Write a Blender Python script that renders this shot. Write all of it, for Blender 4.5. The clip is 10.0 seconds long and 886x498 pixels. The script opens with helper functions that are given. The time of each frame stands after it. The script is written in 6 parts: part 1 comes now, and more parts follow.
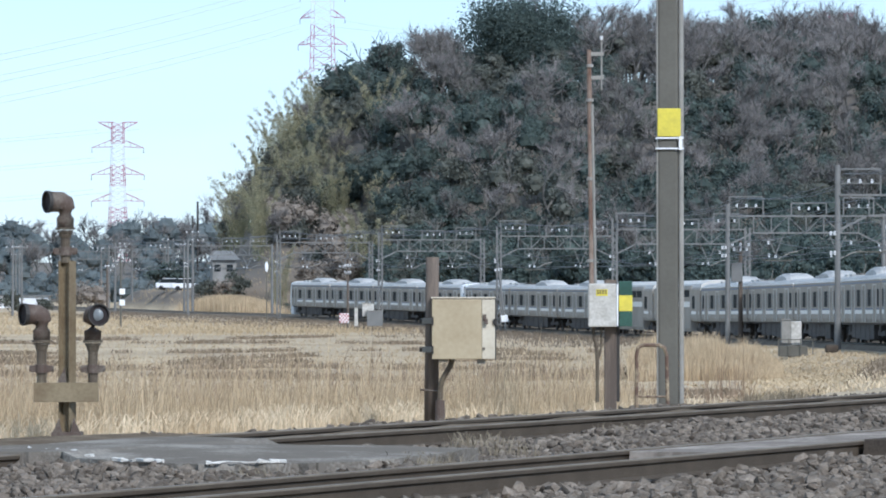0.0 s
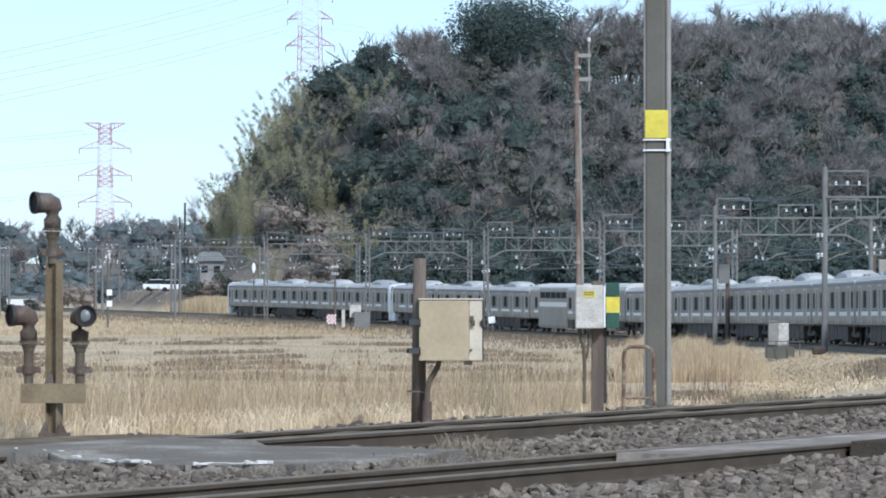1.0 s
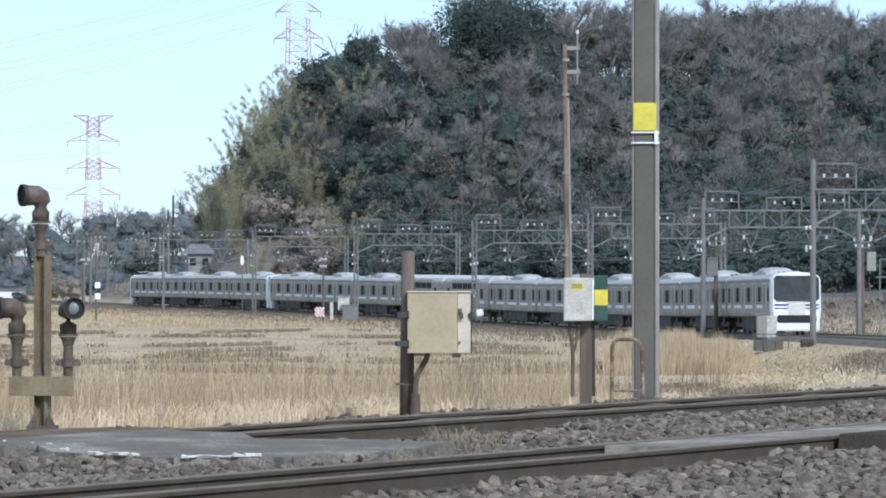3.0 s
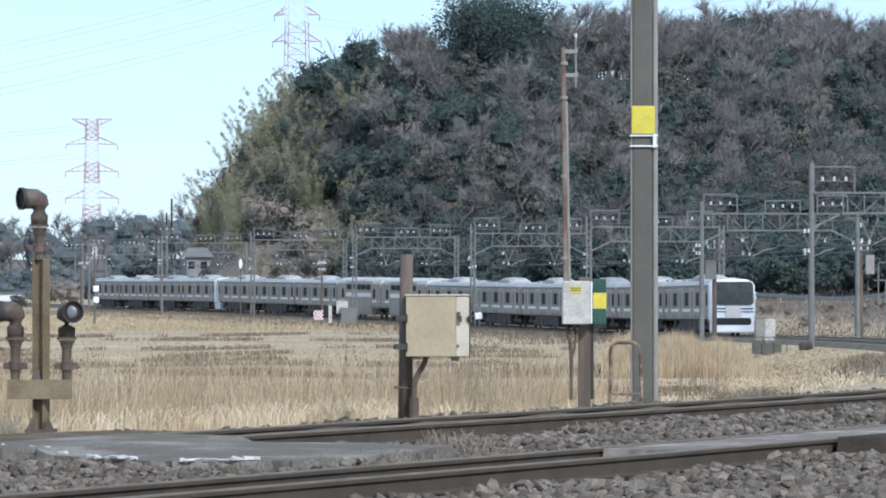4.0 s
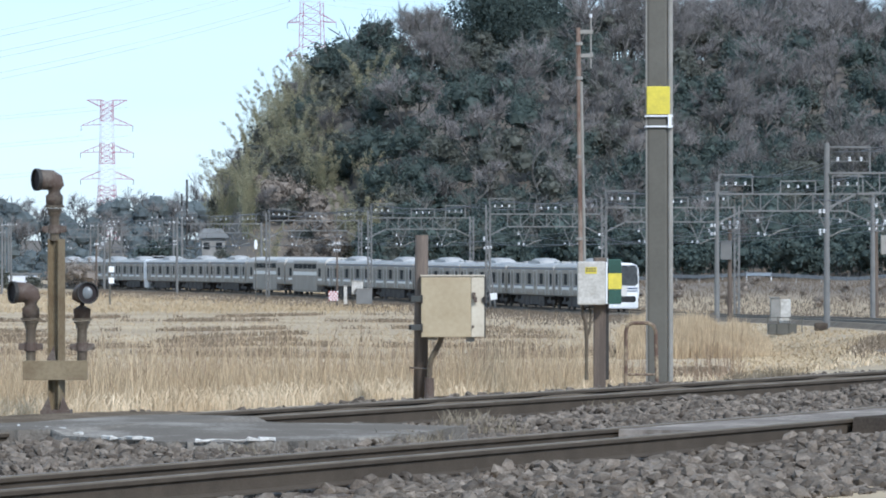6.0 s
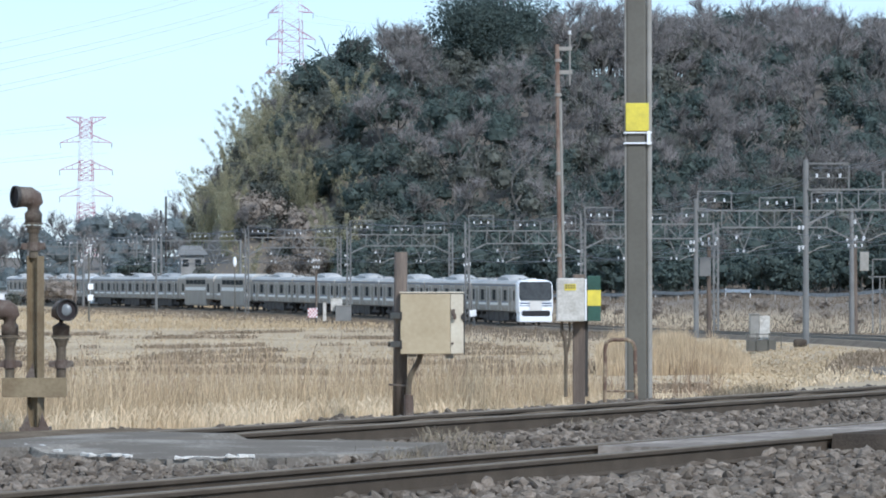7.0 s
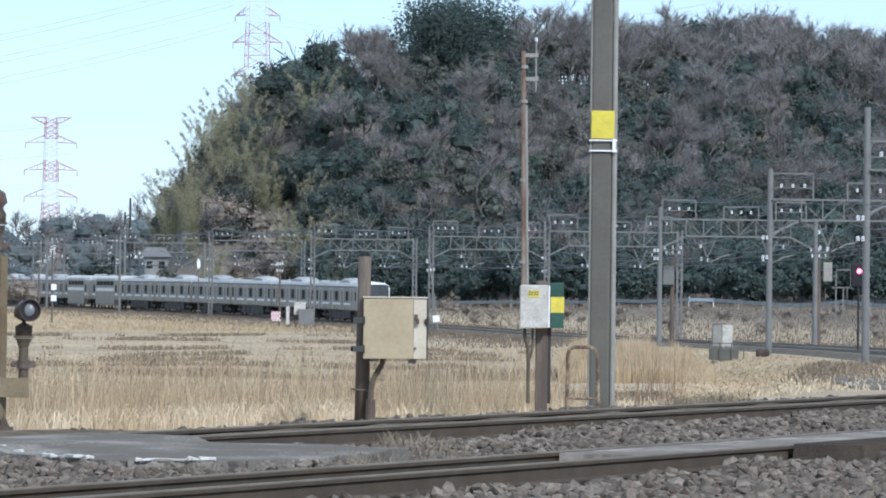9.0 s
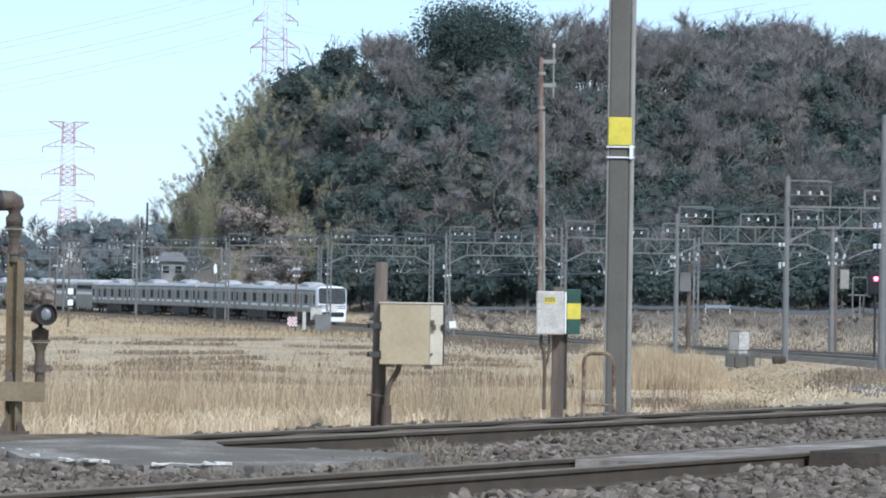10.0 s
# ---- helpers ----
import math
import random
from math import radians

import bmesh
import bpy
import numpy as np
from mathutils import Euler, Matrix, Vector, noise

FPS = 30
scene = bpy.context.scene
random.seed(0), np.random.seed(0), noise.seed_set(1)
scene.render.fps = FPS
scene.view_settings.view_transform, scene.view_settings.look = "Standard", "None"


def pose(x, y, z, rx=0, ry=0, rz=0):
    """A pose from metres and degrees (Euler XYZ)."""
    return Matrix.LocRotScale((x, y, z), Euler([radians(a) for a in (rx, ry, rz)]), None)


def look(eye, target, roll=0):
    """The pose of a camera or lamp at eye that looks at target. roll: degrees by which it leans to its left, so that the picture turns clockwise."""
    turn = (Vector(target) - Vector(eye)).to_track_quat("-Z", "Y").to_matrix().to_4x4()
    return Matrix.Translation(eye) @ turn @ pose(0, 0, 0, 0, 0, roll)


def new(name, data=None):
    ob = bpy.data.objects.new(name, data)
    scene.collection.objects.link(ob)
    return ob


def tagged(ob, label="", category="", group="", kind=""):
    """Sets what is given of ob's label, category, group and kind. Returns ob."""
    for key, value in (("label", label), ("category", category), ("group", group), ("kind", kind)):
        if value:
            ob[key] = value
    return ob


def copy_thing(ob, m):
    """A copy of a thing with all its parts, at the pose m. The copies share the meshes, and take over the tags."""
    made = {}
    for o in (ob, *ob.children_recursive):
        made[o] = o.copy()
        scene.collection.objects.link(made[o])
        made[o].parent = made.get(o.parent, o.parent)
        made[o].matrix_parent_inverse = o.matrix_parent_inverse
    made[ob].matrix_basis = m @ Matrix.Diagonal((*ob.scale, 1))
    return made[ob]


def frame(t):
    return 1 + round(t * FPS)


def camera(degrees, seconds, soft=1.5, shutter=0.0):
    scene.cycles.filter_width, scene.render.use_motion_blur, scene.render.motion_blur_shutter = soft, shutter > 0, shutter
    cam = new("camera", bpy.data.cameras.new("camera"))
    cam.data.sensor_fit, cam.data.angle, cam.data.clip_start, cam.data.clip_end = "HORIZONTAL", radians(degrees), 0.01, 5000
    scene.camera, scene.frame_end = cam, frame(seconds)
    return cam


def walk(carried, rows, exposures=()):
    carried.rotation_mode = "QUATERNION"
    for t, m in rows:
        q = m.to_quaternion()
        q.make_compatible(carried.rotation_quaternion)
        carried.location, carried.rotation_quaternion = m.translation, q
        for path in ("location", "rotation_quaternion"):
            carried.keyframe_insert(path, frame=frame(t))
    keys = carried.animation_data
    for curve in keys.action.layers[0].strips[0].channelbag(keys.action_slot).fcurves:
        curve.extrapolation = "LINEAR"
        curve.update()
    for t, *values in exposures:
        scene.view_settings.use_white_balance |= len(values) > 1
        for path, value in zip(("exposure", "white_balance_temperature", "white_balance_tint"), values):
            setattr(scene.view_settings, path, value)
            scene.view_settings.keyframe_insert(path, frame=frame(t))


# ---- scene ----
SECONDS = 10.0
cam = camera(10.665, SECONDS, soft=1.9)
EYE = (0.0, 0.0, 1.5)
# seconds, turn to the right and tilt up in thousandths, lean in degrees
TURNS = [
    (0, -4.938, 6.379, -0.060), (0.5, -4.342, 7.125, -0.071), (1, -2.253, 6.676, 0.003),
    (1.5, -0.193, 6.169, -0.007), (2, -0.541, 5.656, -0.035), (2.5, 0.0, 4.881, 0.0),
    (4, 0.518, 5.807, -0.011), (4.5, -0.006, 5.794, -0.004), (5, -3.117, 2.366, -0.041),
    (5.5, -3.662, 0.689, -0.011), (7, 1.716, 5.270, -0.108), (7.5, 5.680, 5.609, 0.494),
    (8, 9.472, 6.452, 0.496), (8.5, 9.627, 6.515, 0.574), (9, 9.300, 6.425, 0.630),
    (9.5, 8.211, 7.088, 0.720), (10, 5.764, 7.613, 0.862),
]
walk(cam, [(t, look(EYE, (EYE[0] + a * 0.1, EYE[1] + 100.0, EYE[2] + p * 0.1), r)) for t, a, p, r in TURNS],
     exposures=[(0, 0.40, 4930, 11), (10, 0.40, 4930, 11)])

# ---- light ----
SUN_ELEVATION, SUN_AZIMUTH = radians(38), radians(152)      # azimuth from +y towards +x
world = bpy.data.worlds.new("sky")
scene.world = world
world.use_nodes = True
wn = world.node_tree.nodes
sky = wn.new("ShaderNodeTexSky")
sky.sky_type = 'NISHITA'
sky.sun_disc = False
sky.sun_elevation = SUN_ELEVATION
sky.sun_rotation = SUN_AZIMUTH
sky.air_density, sky.dust_density, sky.ozone_density = 1.0, 0.15, 2.5
wn["Background"].inputs["Strength"].default_value = 0.108
# a thin high veil of cloud over the blue, in long faint streaks
wl = world.node_tree.links
veil_at, veil_map, veil_noise, veil_range, veil = wn.new("ShaderNodeTexCoord"), wn.new("ShaderNodeMapping"), wn.new("ShaderNodeTexNoise"), wn.new("ShaderNodeMapRange"), wn.new("ShaderNodeMix")
veil_map.inputs["Scale"].default_value = (1.5, 1.5, 9.0)
veil_noise.inputs["Scale"].default_value, veil_noise.inputs["Detail"].default_value = 4.0, 5.0
wl.new(veil_at.outputs["Generated"], veil_map.inputs[0])
wl.new(veil_map.outputs[0], veil_noise.inputs[0])
wl.new(veil_noise.outputs[0], veil_range.inputs[0])
veil_range.inputs[1].default_value, veil_range.inputs[2].default_value = 0.3, 0.7
veil_range.inputs[3].default_value, veil_range.inputs[4].default_value = 0.50, 0.72
veil.data_type = 'RGBA'
veil.inputs[7].default_value = (5.6, 6.1, 5.7, 1)
wl.new(veil_range.outputs[0], veil.inputs[0])
wl.new(sky.outputs[0], veil.inputs[6])
wl.new(veil.outputs[2], wn["Background"].inputs[0])
sun = new("sun", bpy.data.lights.new("sun", 'SUN'))
sun.data.energy, sun.data.angle, sun.data.color = 3.2, radians(7.0), (1.0, 0.85, 0.65)
sun.matrix_world = look((math.sin(SUN_AZIMUTH) * math.cos(SUN_ELEVATION) * 200, math.cos(SUN_AZIMUTH) * math.cos(SUN_ELEVATION) * 200,
                         math.sin(SUN_ELEVATION) * 200), (0, 0, 0))


# ---- materials ----
def mat(name, color, rough=0.7, metal=0.0, color2=None, scale=4.0, amount=0.5, fine=40.0, bump=0.2, per="", spread=0.25, stretch=(1, 1, 1), gloss=0.3, thin=0.0, depth=0.02):
    """A node material: two scales of colour variation, fine relief, and a random shade by object or by island."""
    m = bpy.data.materials.new(name)
    m.use_nodes = True
    n, l = m.node_tree.nodes, m.node_tree.links
    b = n["Principled BSDF"]
    b.inputs["Roughness"].default_value, b.inputs["Metallic"].default_value = rough, metal
    b.inputs["Specular IOR Level"].default_value = gloss
    c2 = color2 or tuple(v * 0.6 for v in color)
    co = n.new("ShaderNodeTexCoord")
    mp = n.new("ShaderNodeMapping")
    mp.inputs["Scale"].default_value = stretch
    l.new(co.outputs["Object"], mp.inputs[0])
    big, small = n.new("ShaderNodeTexNoise"), n.new("ShaderNodeTexNoise")
    big.inputs["Scale"].default_value, big.inputs["Detail"].default_value = scale, 6
    small.inputs["Scale"].default_value, small.inputs["Detail"].default_value = fine, 4
    l.new(mp.outputs[0], big.inputs[0])
    l.new(mp.outputs[0], small.inputs[0])
    add = n.new("ShaderNodeMath")
    add.operation = 'MULTIPLY_ADD'
    l.new(small.outputs[0], add.inputs[0])
    add.inputs[1].default_value = 0.5
    l.new(big.outputs[0], add.inputs[2])
    rng = n.new("ShaderNodeMapRange")
    rng.inputs[1].default_value, rng.inputs[2].default_value = 0.55, 0.95
    rng.inputs[3].default_value, rng.inputs[4].default_value = 0.0, amount * 2
    l.new(add.outputs[0], rng.inputs[0])
    mix = n.new("ShaderNodeMix")
    mix.data_type = 'RGBA'
    mix.inputs[6].default_value, mix.inputs[7].default_value = (*color, 1), (*c2, 1)
    l.new(rng.outputs[0], mix.inputs[0])
    out = mix.outputs[2]
    if per:
        src = n.new("ShaderNodeObjectInfo" if per == "object" else "ShaderNodeNewGeometry")
        rnd = src.outputs["Random" if per == "object" else "Random Per Island"]
        r2 = n.new("ShaderNodeMapRange")
        r2.inputs[3].default_value, r2.inputs[4].default_value = 1 - spread, 1 + spread
        l.new(rnd, r2.inputs[0])
        hsv = n.new("ShaderNodeHueSaturation")
        l.new(r2.outputs[0], hsv.inputs["Value"])
        l.new(out, hsv.inputs["Color"])
        out = hsv.outputs[0]
    l.new(out, b.inputs["Base Color"])
    if bump:
        bp = n.new("ShaderNodeBump")
        bp.inputs["Strength"].default_value, bp.inputs["Distance"].default_value = bump, depth
        l.new(small.outputs[0], bp.inputs["Height"])
        l.new(bp.outputs[0], b.inputs["Normal"])
    if thin:                                   # light shows through thin leaves
        tr, ms = n.new("ShaderNodeBsdfTranslucent"), n.new("ShaderNodeMixShader")
        l.new(out, tr.inputs["Color"])
        ms.inputs[0].default_value = thin
        l.new(b.outputs[0], ms.inputs[1])
        l.new(tr.outputs[0], ms.inputs[2])
        l.new(ms.outputs[0], n["Material Output"].inputs["Surface"])
    return m


def glow(name, color, strength):
    m = mat(name, color, 0.4, bump=0)
    b = m.node_tree.nodes["Principled BSDF"]
    b.inputs["Emission Color"].default_value, b.inputs["Emission Strength"].default_value = (*color, 1), strength
    return m


M_RUST = mat("rusted_rail", (0.088, 0.070, 0.050), 0.85, 0.0, (0.064, 0.050, 0.035), 3, 0.6, 60, 0.3)
M_RAILTOP = mat("worn_rail_head", (0.20, 0.17, 0.13), 0.7, 0.0, (0.125, 0.105, 0.078), 2, 0.5, 80, 0.1, stretch=(0.3, 1, 1))
M_STONE = mat("ballast_stone", (0.205, 0.175, 0.14), 0.9, 0, (0.11, 0.09, 0.07), 9, 0.6, 60, 0.4, per="island", spread=0.4, gloss=0.15)
M_STONE1 = mat("ballast_stone_single", (0.205, 0.175, 0.14), 0.9, 0, (0.11, 0.09, 0.07), 9, 0.6, 60, 0.4, per="object", spread=0.4, gloss=0.15)
M_ASPHALT = mat("worn_asphalt", (0.31, 0.285, 0.245), 0.9, 0, (0.17, 0.152, 0.128), 1.1, 1.0, 30, 1.0, gloss=0.0)
M_CONCRETE = mat("concrete", (0.42, 0.41, 0.39), 0.75, 0, (0.28, 0.27, 0.25), 2, 0.6, 40, 0.25)
M_PANEL = mat("crossing_panel", (0.10, 0.082, 0.065), 0.9, 0, (0.06, 0.05, 0.04), 2, 0.6, 40, 0.4, gloss=0.0)
M_PALE = mat("pale_panel_top", (0.40, 0.35, 0.295), 0.85, 0, (0.19, 0.16, 0.13), 1.2, 0.8, 12, 0.3, gloss=0.1)
M_BLACK = mat("black_rubber", (0.025, 0.025, 0.027), 0.7, 0, None, 5, 0.4, 40, 0.1)
M_OLIVE = mat("faded_olive_paint", (0.235, 0.19, 0.115), 0.7, 0.0, (0.155, 0.115, 0.066), 3, 0.6, 30, 0.2)
M_HOOD = mat("rusty_hood_paint", (0.155, 0.132, 0.105), 0.6, 0.0, (0.09, 0.064, 0.05), 5, 0.7, 40, 0.3)
M_BROWNPIPE = mat("brown_pipe_paint", (0.155, 0.130, 0.088), 0.6, 0.0, (0.085, 0.066, 0.046), 4, 0.7, 40, 0.3)
M_DARK = mat("dark_interior", (0.03, 0.024, 0.024), 0.8, 0, None, 4, 0.4, 30, 0.0)
M_LENS = mat("grey_lens_glass", (0.20, 0.21, 0.21), 0.25, 0, (0.15, 0.16, 0.165), 5, 0.3, 30, 0.0, gloss=0.6)
M_WOOD = mat("weathered_wood_pole", (0.17, 0.135, 0.105), 0.85, 0, (0.10, 0.08, 0.065), 3, 0.7, 30, 0.5, stretch=(4, 4, 0.3))
M_CREAM = mat("cream_enamel", (0.42, 0.35, 0.23), 0.55, 0, (0.34, 0.275, 0.17), 2.2, 0.5, 25, 0.05)
M_CREAM2 = mat("pale_cream_enamel", (0.58, 0.53, 0.42), 0.5, 0, (0.46, 0.40, 0.30), 2.5, 0.5, 25, 0.05)
M_EDGE = mat("dark_steel_edge", (0.06, 0.055, 0.05), 0.6, 0.3, None, 4, 0.4, 30, 0.1)
M_WHITEBOX = mat("stained_white_enamel", (0.60, 0.58, 0.53), 0.5, 0, (0.38, 0.355, 0.31), 5, 0.6, 30, 0.08)
M_GREEN = mat("dark_green_enamel", (0.045, 0.10, 0.075), 0.5, 0, None, 4, 0.4, 30, 0.05)
M_YELLOW = mat("yellow_band", (0.68, 0.58, 0.06), 0.6, 0, (0.52, 0.44, 0.06), 6, 0.5, 30, 0.1)
M_RUSTPIPE = mat("rusty_red_pipe", (0.12, 0.066, 0.046), 0.85, 0, (0.27, 0.215, 0.17), 5, 0.5, 30, 0.3, stretch=(1, 1, 0.4))
M_GREYPOLE = mat("grey_painted_steel", (0.125, 0.118, 0.098), 0.75, 0, (0.10, 0.094, 0.078), 1.5, 0.5, 25, 0.08)
M_LIGHTPIPE = mat("light_grey_conduit", (0.30, 0.285, 0.255), 0.65, 0, (0.22, 0.21, 0.185), 3, 0.5, 25, 0.08)
M_GALV = mat("galvanised_steel", (0.195, 0.195, 0.187), 0.65, 0.0, (0.145, 0.144, 0.138), 1.2, 0.5, 20, 0.05)
M_WIRE = mat("dull_wire", (0.16, 0.165, 0.17), 0.6, 0.4, None, 2, 0.3, 10, 0)
M_INSUL = mat("white_porcelain", (0.66, 0.66, 0.65), 0.3, 0, (0.56, 0.56, 0.55), 4, 0.3, 10, 0, gloss=0.6)
M_STEEL = mat("stainless_train_side", (0.41, 0.378, 0.33), 0.85, 0.0, (0.345, 0.318, 0.275), 1.2, 0.5, 12, 0.03, stretch=(1, 1, 0.3), gloss=0.05)
M_ROOF = mat("light_grey_train_roof", (0.50, 0.49, 0.47), 0.7, 0, (0.34, 0.335, 0.32), 1.5, 0.5, 12, 0.05)
M_TRIM = mat("bright_steel_trim", (0.62, 0.60, 0.56), 0.6, 0, (0.52, 0.50, 0.46), 2, 0.4, 20, 0.02, gloss=0.15)
M_TWHITE = mat("white_train_paint", (0.80, 0.81, 0.82), 0.35, 0, (0.70, 0.70, 0.70), 2, 0.3, 20, 0.02)
M_STRIPE = mat("cream_stripe", (0.80, 0.79, 0.75), 0.4, 0, (0.70, 0.69, 0.66), 3, 0.4, 20, 0.0)
M_BLUE = mat("blue_stripe", (0.08, 0.11, 0.19), 0.4, 0, None, 3, 0.3, 20, 0.0)
M_SCREEN = mat("windscreen_glass", (0.028, 0.032, 0.034), 0.3, 0, (0.05, 0.054, 0.056), 1.5, 0.6, 6, 0.0, gloss=0.2)
# pale panes: the reflection is painted into the base colour, the glass hardly mirrors
M_TGLASS_REFL = mat("painted_reflection_train_glass", (0.26, 0.245, 0.215), 0.5, 0, (0.19, 0.18, 0.16), 2, 0.5, 10, 0.0, gloss=0.1)
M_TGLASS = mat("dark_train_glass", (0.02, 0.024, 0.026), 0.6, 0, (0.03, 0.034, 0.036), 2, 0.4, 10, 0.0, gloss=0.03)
M_UNDER = mat("sooty_underframe", (0.055, 0.05, 0.048), 0.8, 0.1, (0.10, 0.09, 0.08), 1.5, 0.6, 12, 0.2)


# ---- building helpers ----
def part(name, bm, material, parent, label=""):
    me = bpy.data.meshes.new(name)
    bm.to_mesh(me)
    bm.free()
    me.materials.append(material)
    ob = new(name, me)
    if parent is not None:
        ob.parent = parent
    if label:
        ob["label"] = label
    return ob


def thing(name, label, category, m=None, group="", kind=""):
    ob = tagged(new(name), label, category, group, kind)
    ob.empty_display_size = 0.3
    if m is not None:
        ob.matrix_basis = m
    return ob


def bm_new():
    return bmesh.new()


def box(bm, x0, x1, y0, y1, z0, z1, bev=0.0, turn=None):
    r = bmesh.ops.create_cube(bm, size=1.0)
    m = Matrix.Translation(((x0 + x1) / 2, (y0 + y1) / 2, (z0 + z1) / 2)) @ Matrix.Diagonal((x1 - x0, y1 - y0, z1 - z0, 1))
    bmesh.ops.transform(bm, matrix=(turn @ m) if turn is not None else m, verts=r["verts"])
    if bev:
        ed = list({e for v in r["verts"] for e in v.link_edges})
        bmesh.ops.bevel(bm, geom=ed, offset=bev, segments=2, profile=0.6, affect='EDGES')
    return bm


def rod(bm, a, b, r0, r1=None, n=8, cap=True):
    a, b = Vector(a), Vector(b)
    d = b - a
    c = bmesh.ops.create_cone(bm, cap_ends=cap, segments=n, radius1=r0, radius2=r0 if r1 is None else r1, depth=d.length)
    m = Matrix.Translation((a + b) / 2) @ d.to_track_quat('Z', 'Y').to_matrix().to_4x4()
    bmesh.ops.transform(bm, matrix=m, verts=c["verts"])
    return bm


def bar(bm, a, b, w, h=None):
    """A square bar from a to b."""
    a, b = Vector(a), Vector(b)
    d = b - a
    h = h or w
    r = bmesh.ops.create_cube(bm, size=1.0)
    m = Matrix.Translation((a + b) / 2) @ d.to_track_quat('Z', 'Y').to_matrix().to_4x4() @ Matrix.Diagonal((w, h, d.length, 1))
    bmesh.ops.transform(bm, matrix=m, verts=r["verts"])
    return bm


def tube(bm, pts, r, n=8):
    """A bent pipe through pts."""
    pts = [Vector(p) for p in pts]
    rings = []
    for i, p in enumerate(pts):
        d = (pts[min(i + 1, len(pts) - 1)] - pts[max(i - 1, 0)]).normalized()
        q = d.to_track_quat('Z', 'Y').to_matrix()
        rr = r[i] if isinstance(r, (list, tuple)) else r
        rings.append([bm.verts.new(p + q @ Vector((math.cos(k * 2 * math.pi / n) * rr, math.sin(k * 2 * math.pi / n) * rr, 0))) for k in range(n)])
    for a, b in zip(rings, rings[1:]):
        for k in range(n):
            bm.faces.new((a[k], a[(k + 1) % n], b[(k + 1) % n], b[k]))
    bm.faces.new(rings[0][::-1])
    bm.faces.new(rings[-1])
    return bm


def mesh_from(name, verts, faces, material, parent=None, smooth=False):
    me = bpy.data.meshes.new(name)
    me.from_pydata(verts, [], faces)
    me.materials.append(material)
    if smooth:
        me.shade_smooth()
    ob = new(name, me)
    if parent is not None:
        ob.parent = parent
    return ob


# ---- the plan ----
# the far line: places every 40 m along it, and the height of its rails
LINE_S = [-140, -100, -60, -20, 20, 60, 100, 140, 180, 220, 260, 300, 340, 380, 420, 460, 500]
LINE_X = [18.75, 21.27, 22.31, 21.86, 19.63, 15.56, 9.77, 2.48, -6.02, -15.36, -25.14, -34.88, -44.07, -52.8, -61.5, -70.5, -79.6]
LINE_Y = [131.1, 171.0, 211.0, 251.0, 291.0, 330.7, 370.3, 409.7, 448.7, 487.6, 526.4, 565.2, 604.1, 643.1, 682.1, 721.1, 760.1]
LINE_Z = [-1.3, -1.4, -1.6, -1.9, -2.2, -2.5, -2.6, -2.55, -2.45, -2.35, -2.3, -2.35, -2.35, -2.35, -2.35, -2.35, -2.35]


def smooth_at(s, values):
    """A smooth curve through the values of the line at s."""
    k = min(max((s - LINE_S[0]) / 40.0, 0.0), len(LINE_S) - 1.001)
    i = int(k)
    f = k - i
    p = [values[min(max(i + j, 0), len(values) - 1)] for j in (-1, 0, 1, 2)]
    return 0.5 * (2 * p[1] + (p[2] - p[0]) * f + (2 * p[0] - 5 * p[1] + 4 * p[2] - p[3]) * f * f + (3 * p[1] - p[0] - 3 * p[2] + p[3]) * f ** 3)


def line(s, side=0.0, up=0.0):
    """A point of the far line at s metres, side metres to its far side, up metres over its rails."""
    p = Vector((smooth_at(s, LINE_X), smooth_at(s, LINE_Y), smooth_at(s, LINE_Z)))
    q = Vector((smooth_at(s + 1, LINE_X), smooth_at(s + 1, LINE_Y), smooth_at(s + 1, LINE_Z)))
    d = (q - p).normalized()
    return p + Vector((d.y, -d.x, 0)) * side + Vector((0, 0, up))


# the near line: straight, 26 degrees off the view; n is the distance from the camera's foot across it
NEAR = radians(26.0)
T_DIR, N_DIR = Vector((math.sin(NEAR), math.cos(NEAR), 0)), Vector((-math.cos(NEAR), math.sin(NEAR), 0))


def near(along, across, z=0.0):
    p = T_DIR * along + N_DIR * across
    return Vector((p.x, p.y, z))


def noise2(x, y, seed=0.0):
    return np.sin(x * 1.3 + 2.1 * np.sin(y * 0.7 + seed)) * np.cos(y * 1.1 + 1.7 * np.sin(x * 0.9 + seed * 2))


def ease(v, a, b):
    k = np.clip((v - a) / (b - a), 0, 1)
    return k * k * (3 - 2 * k)


_ls = np.arange(-140, 500, 5.0)
_lp = np.array([line(float(s)) for s in _ls])


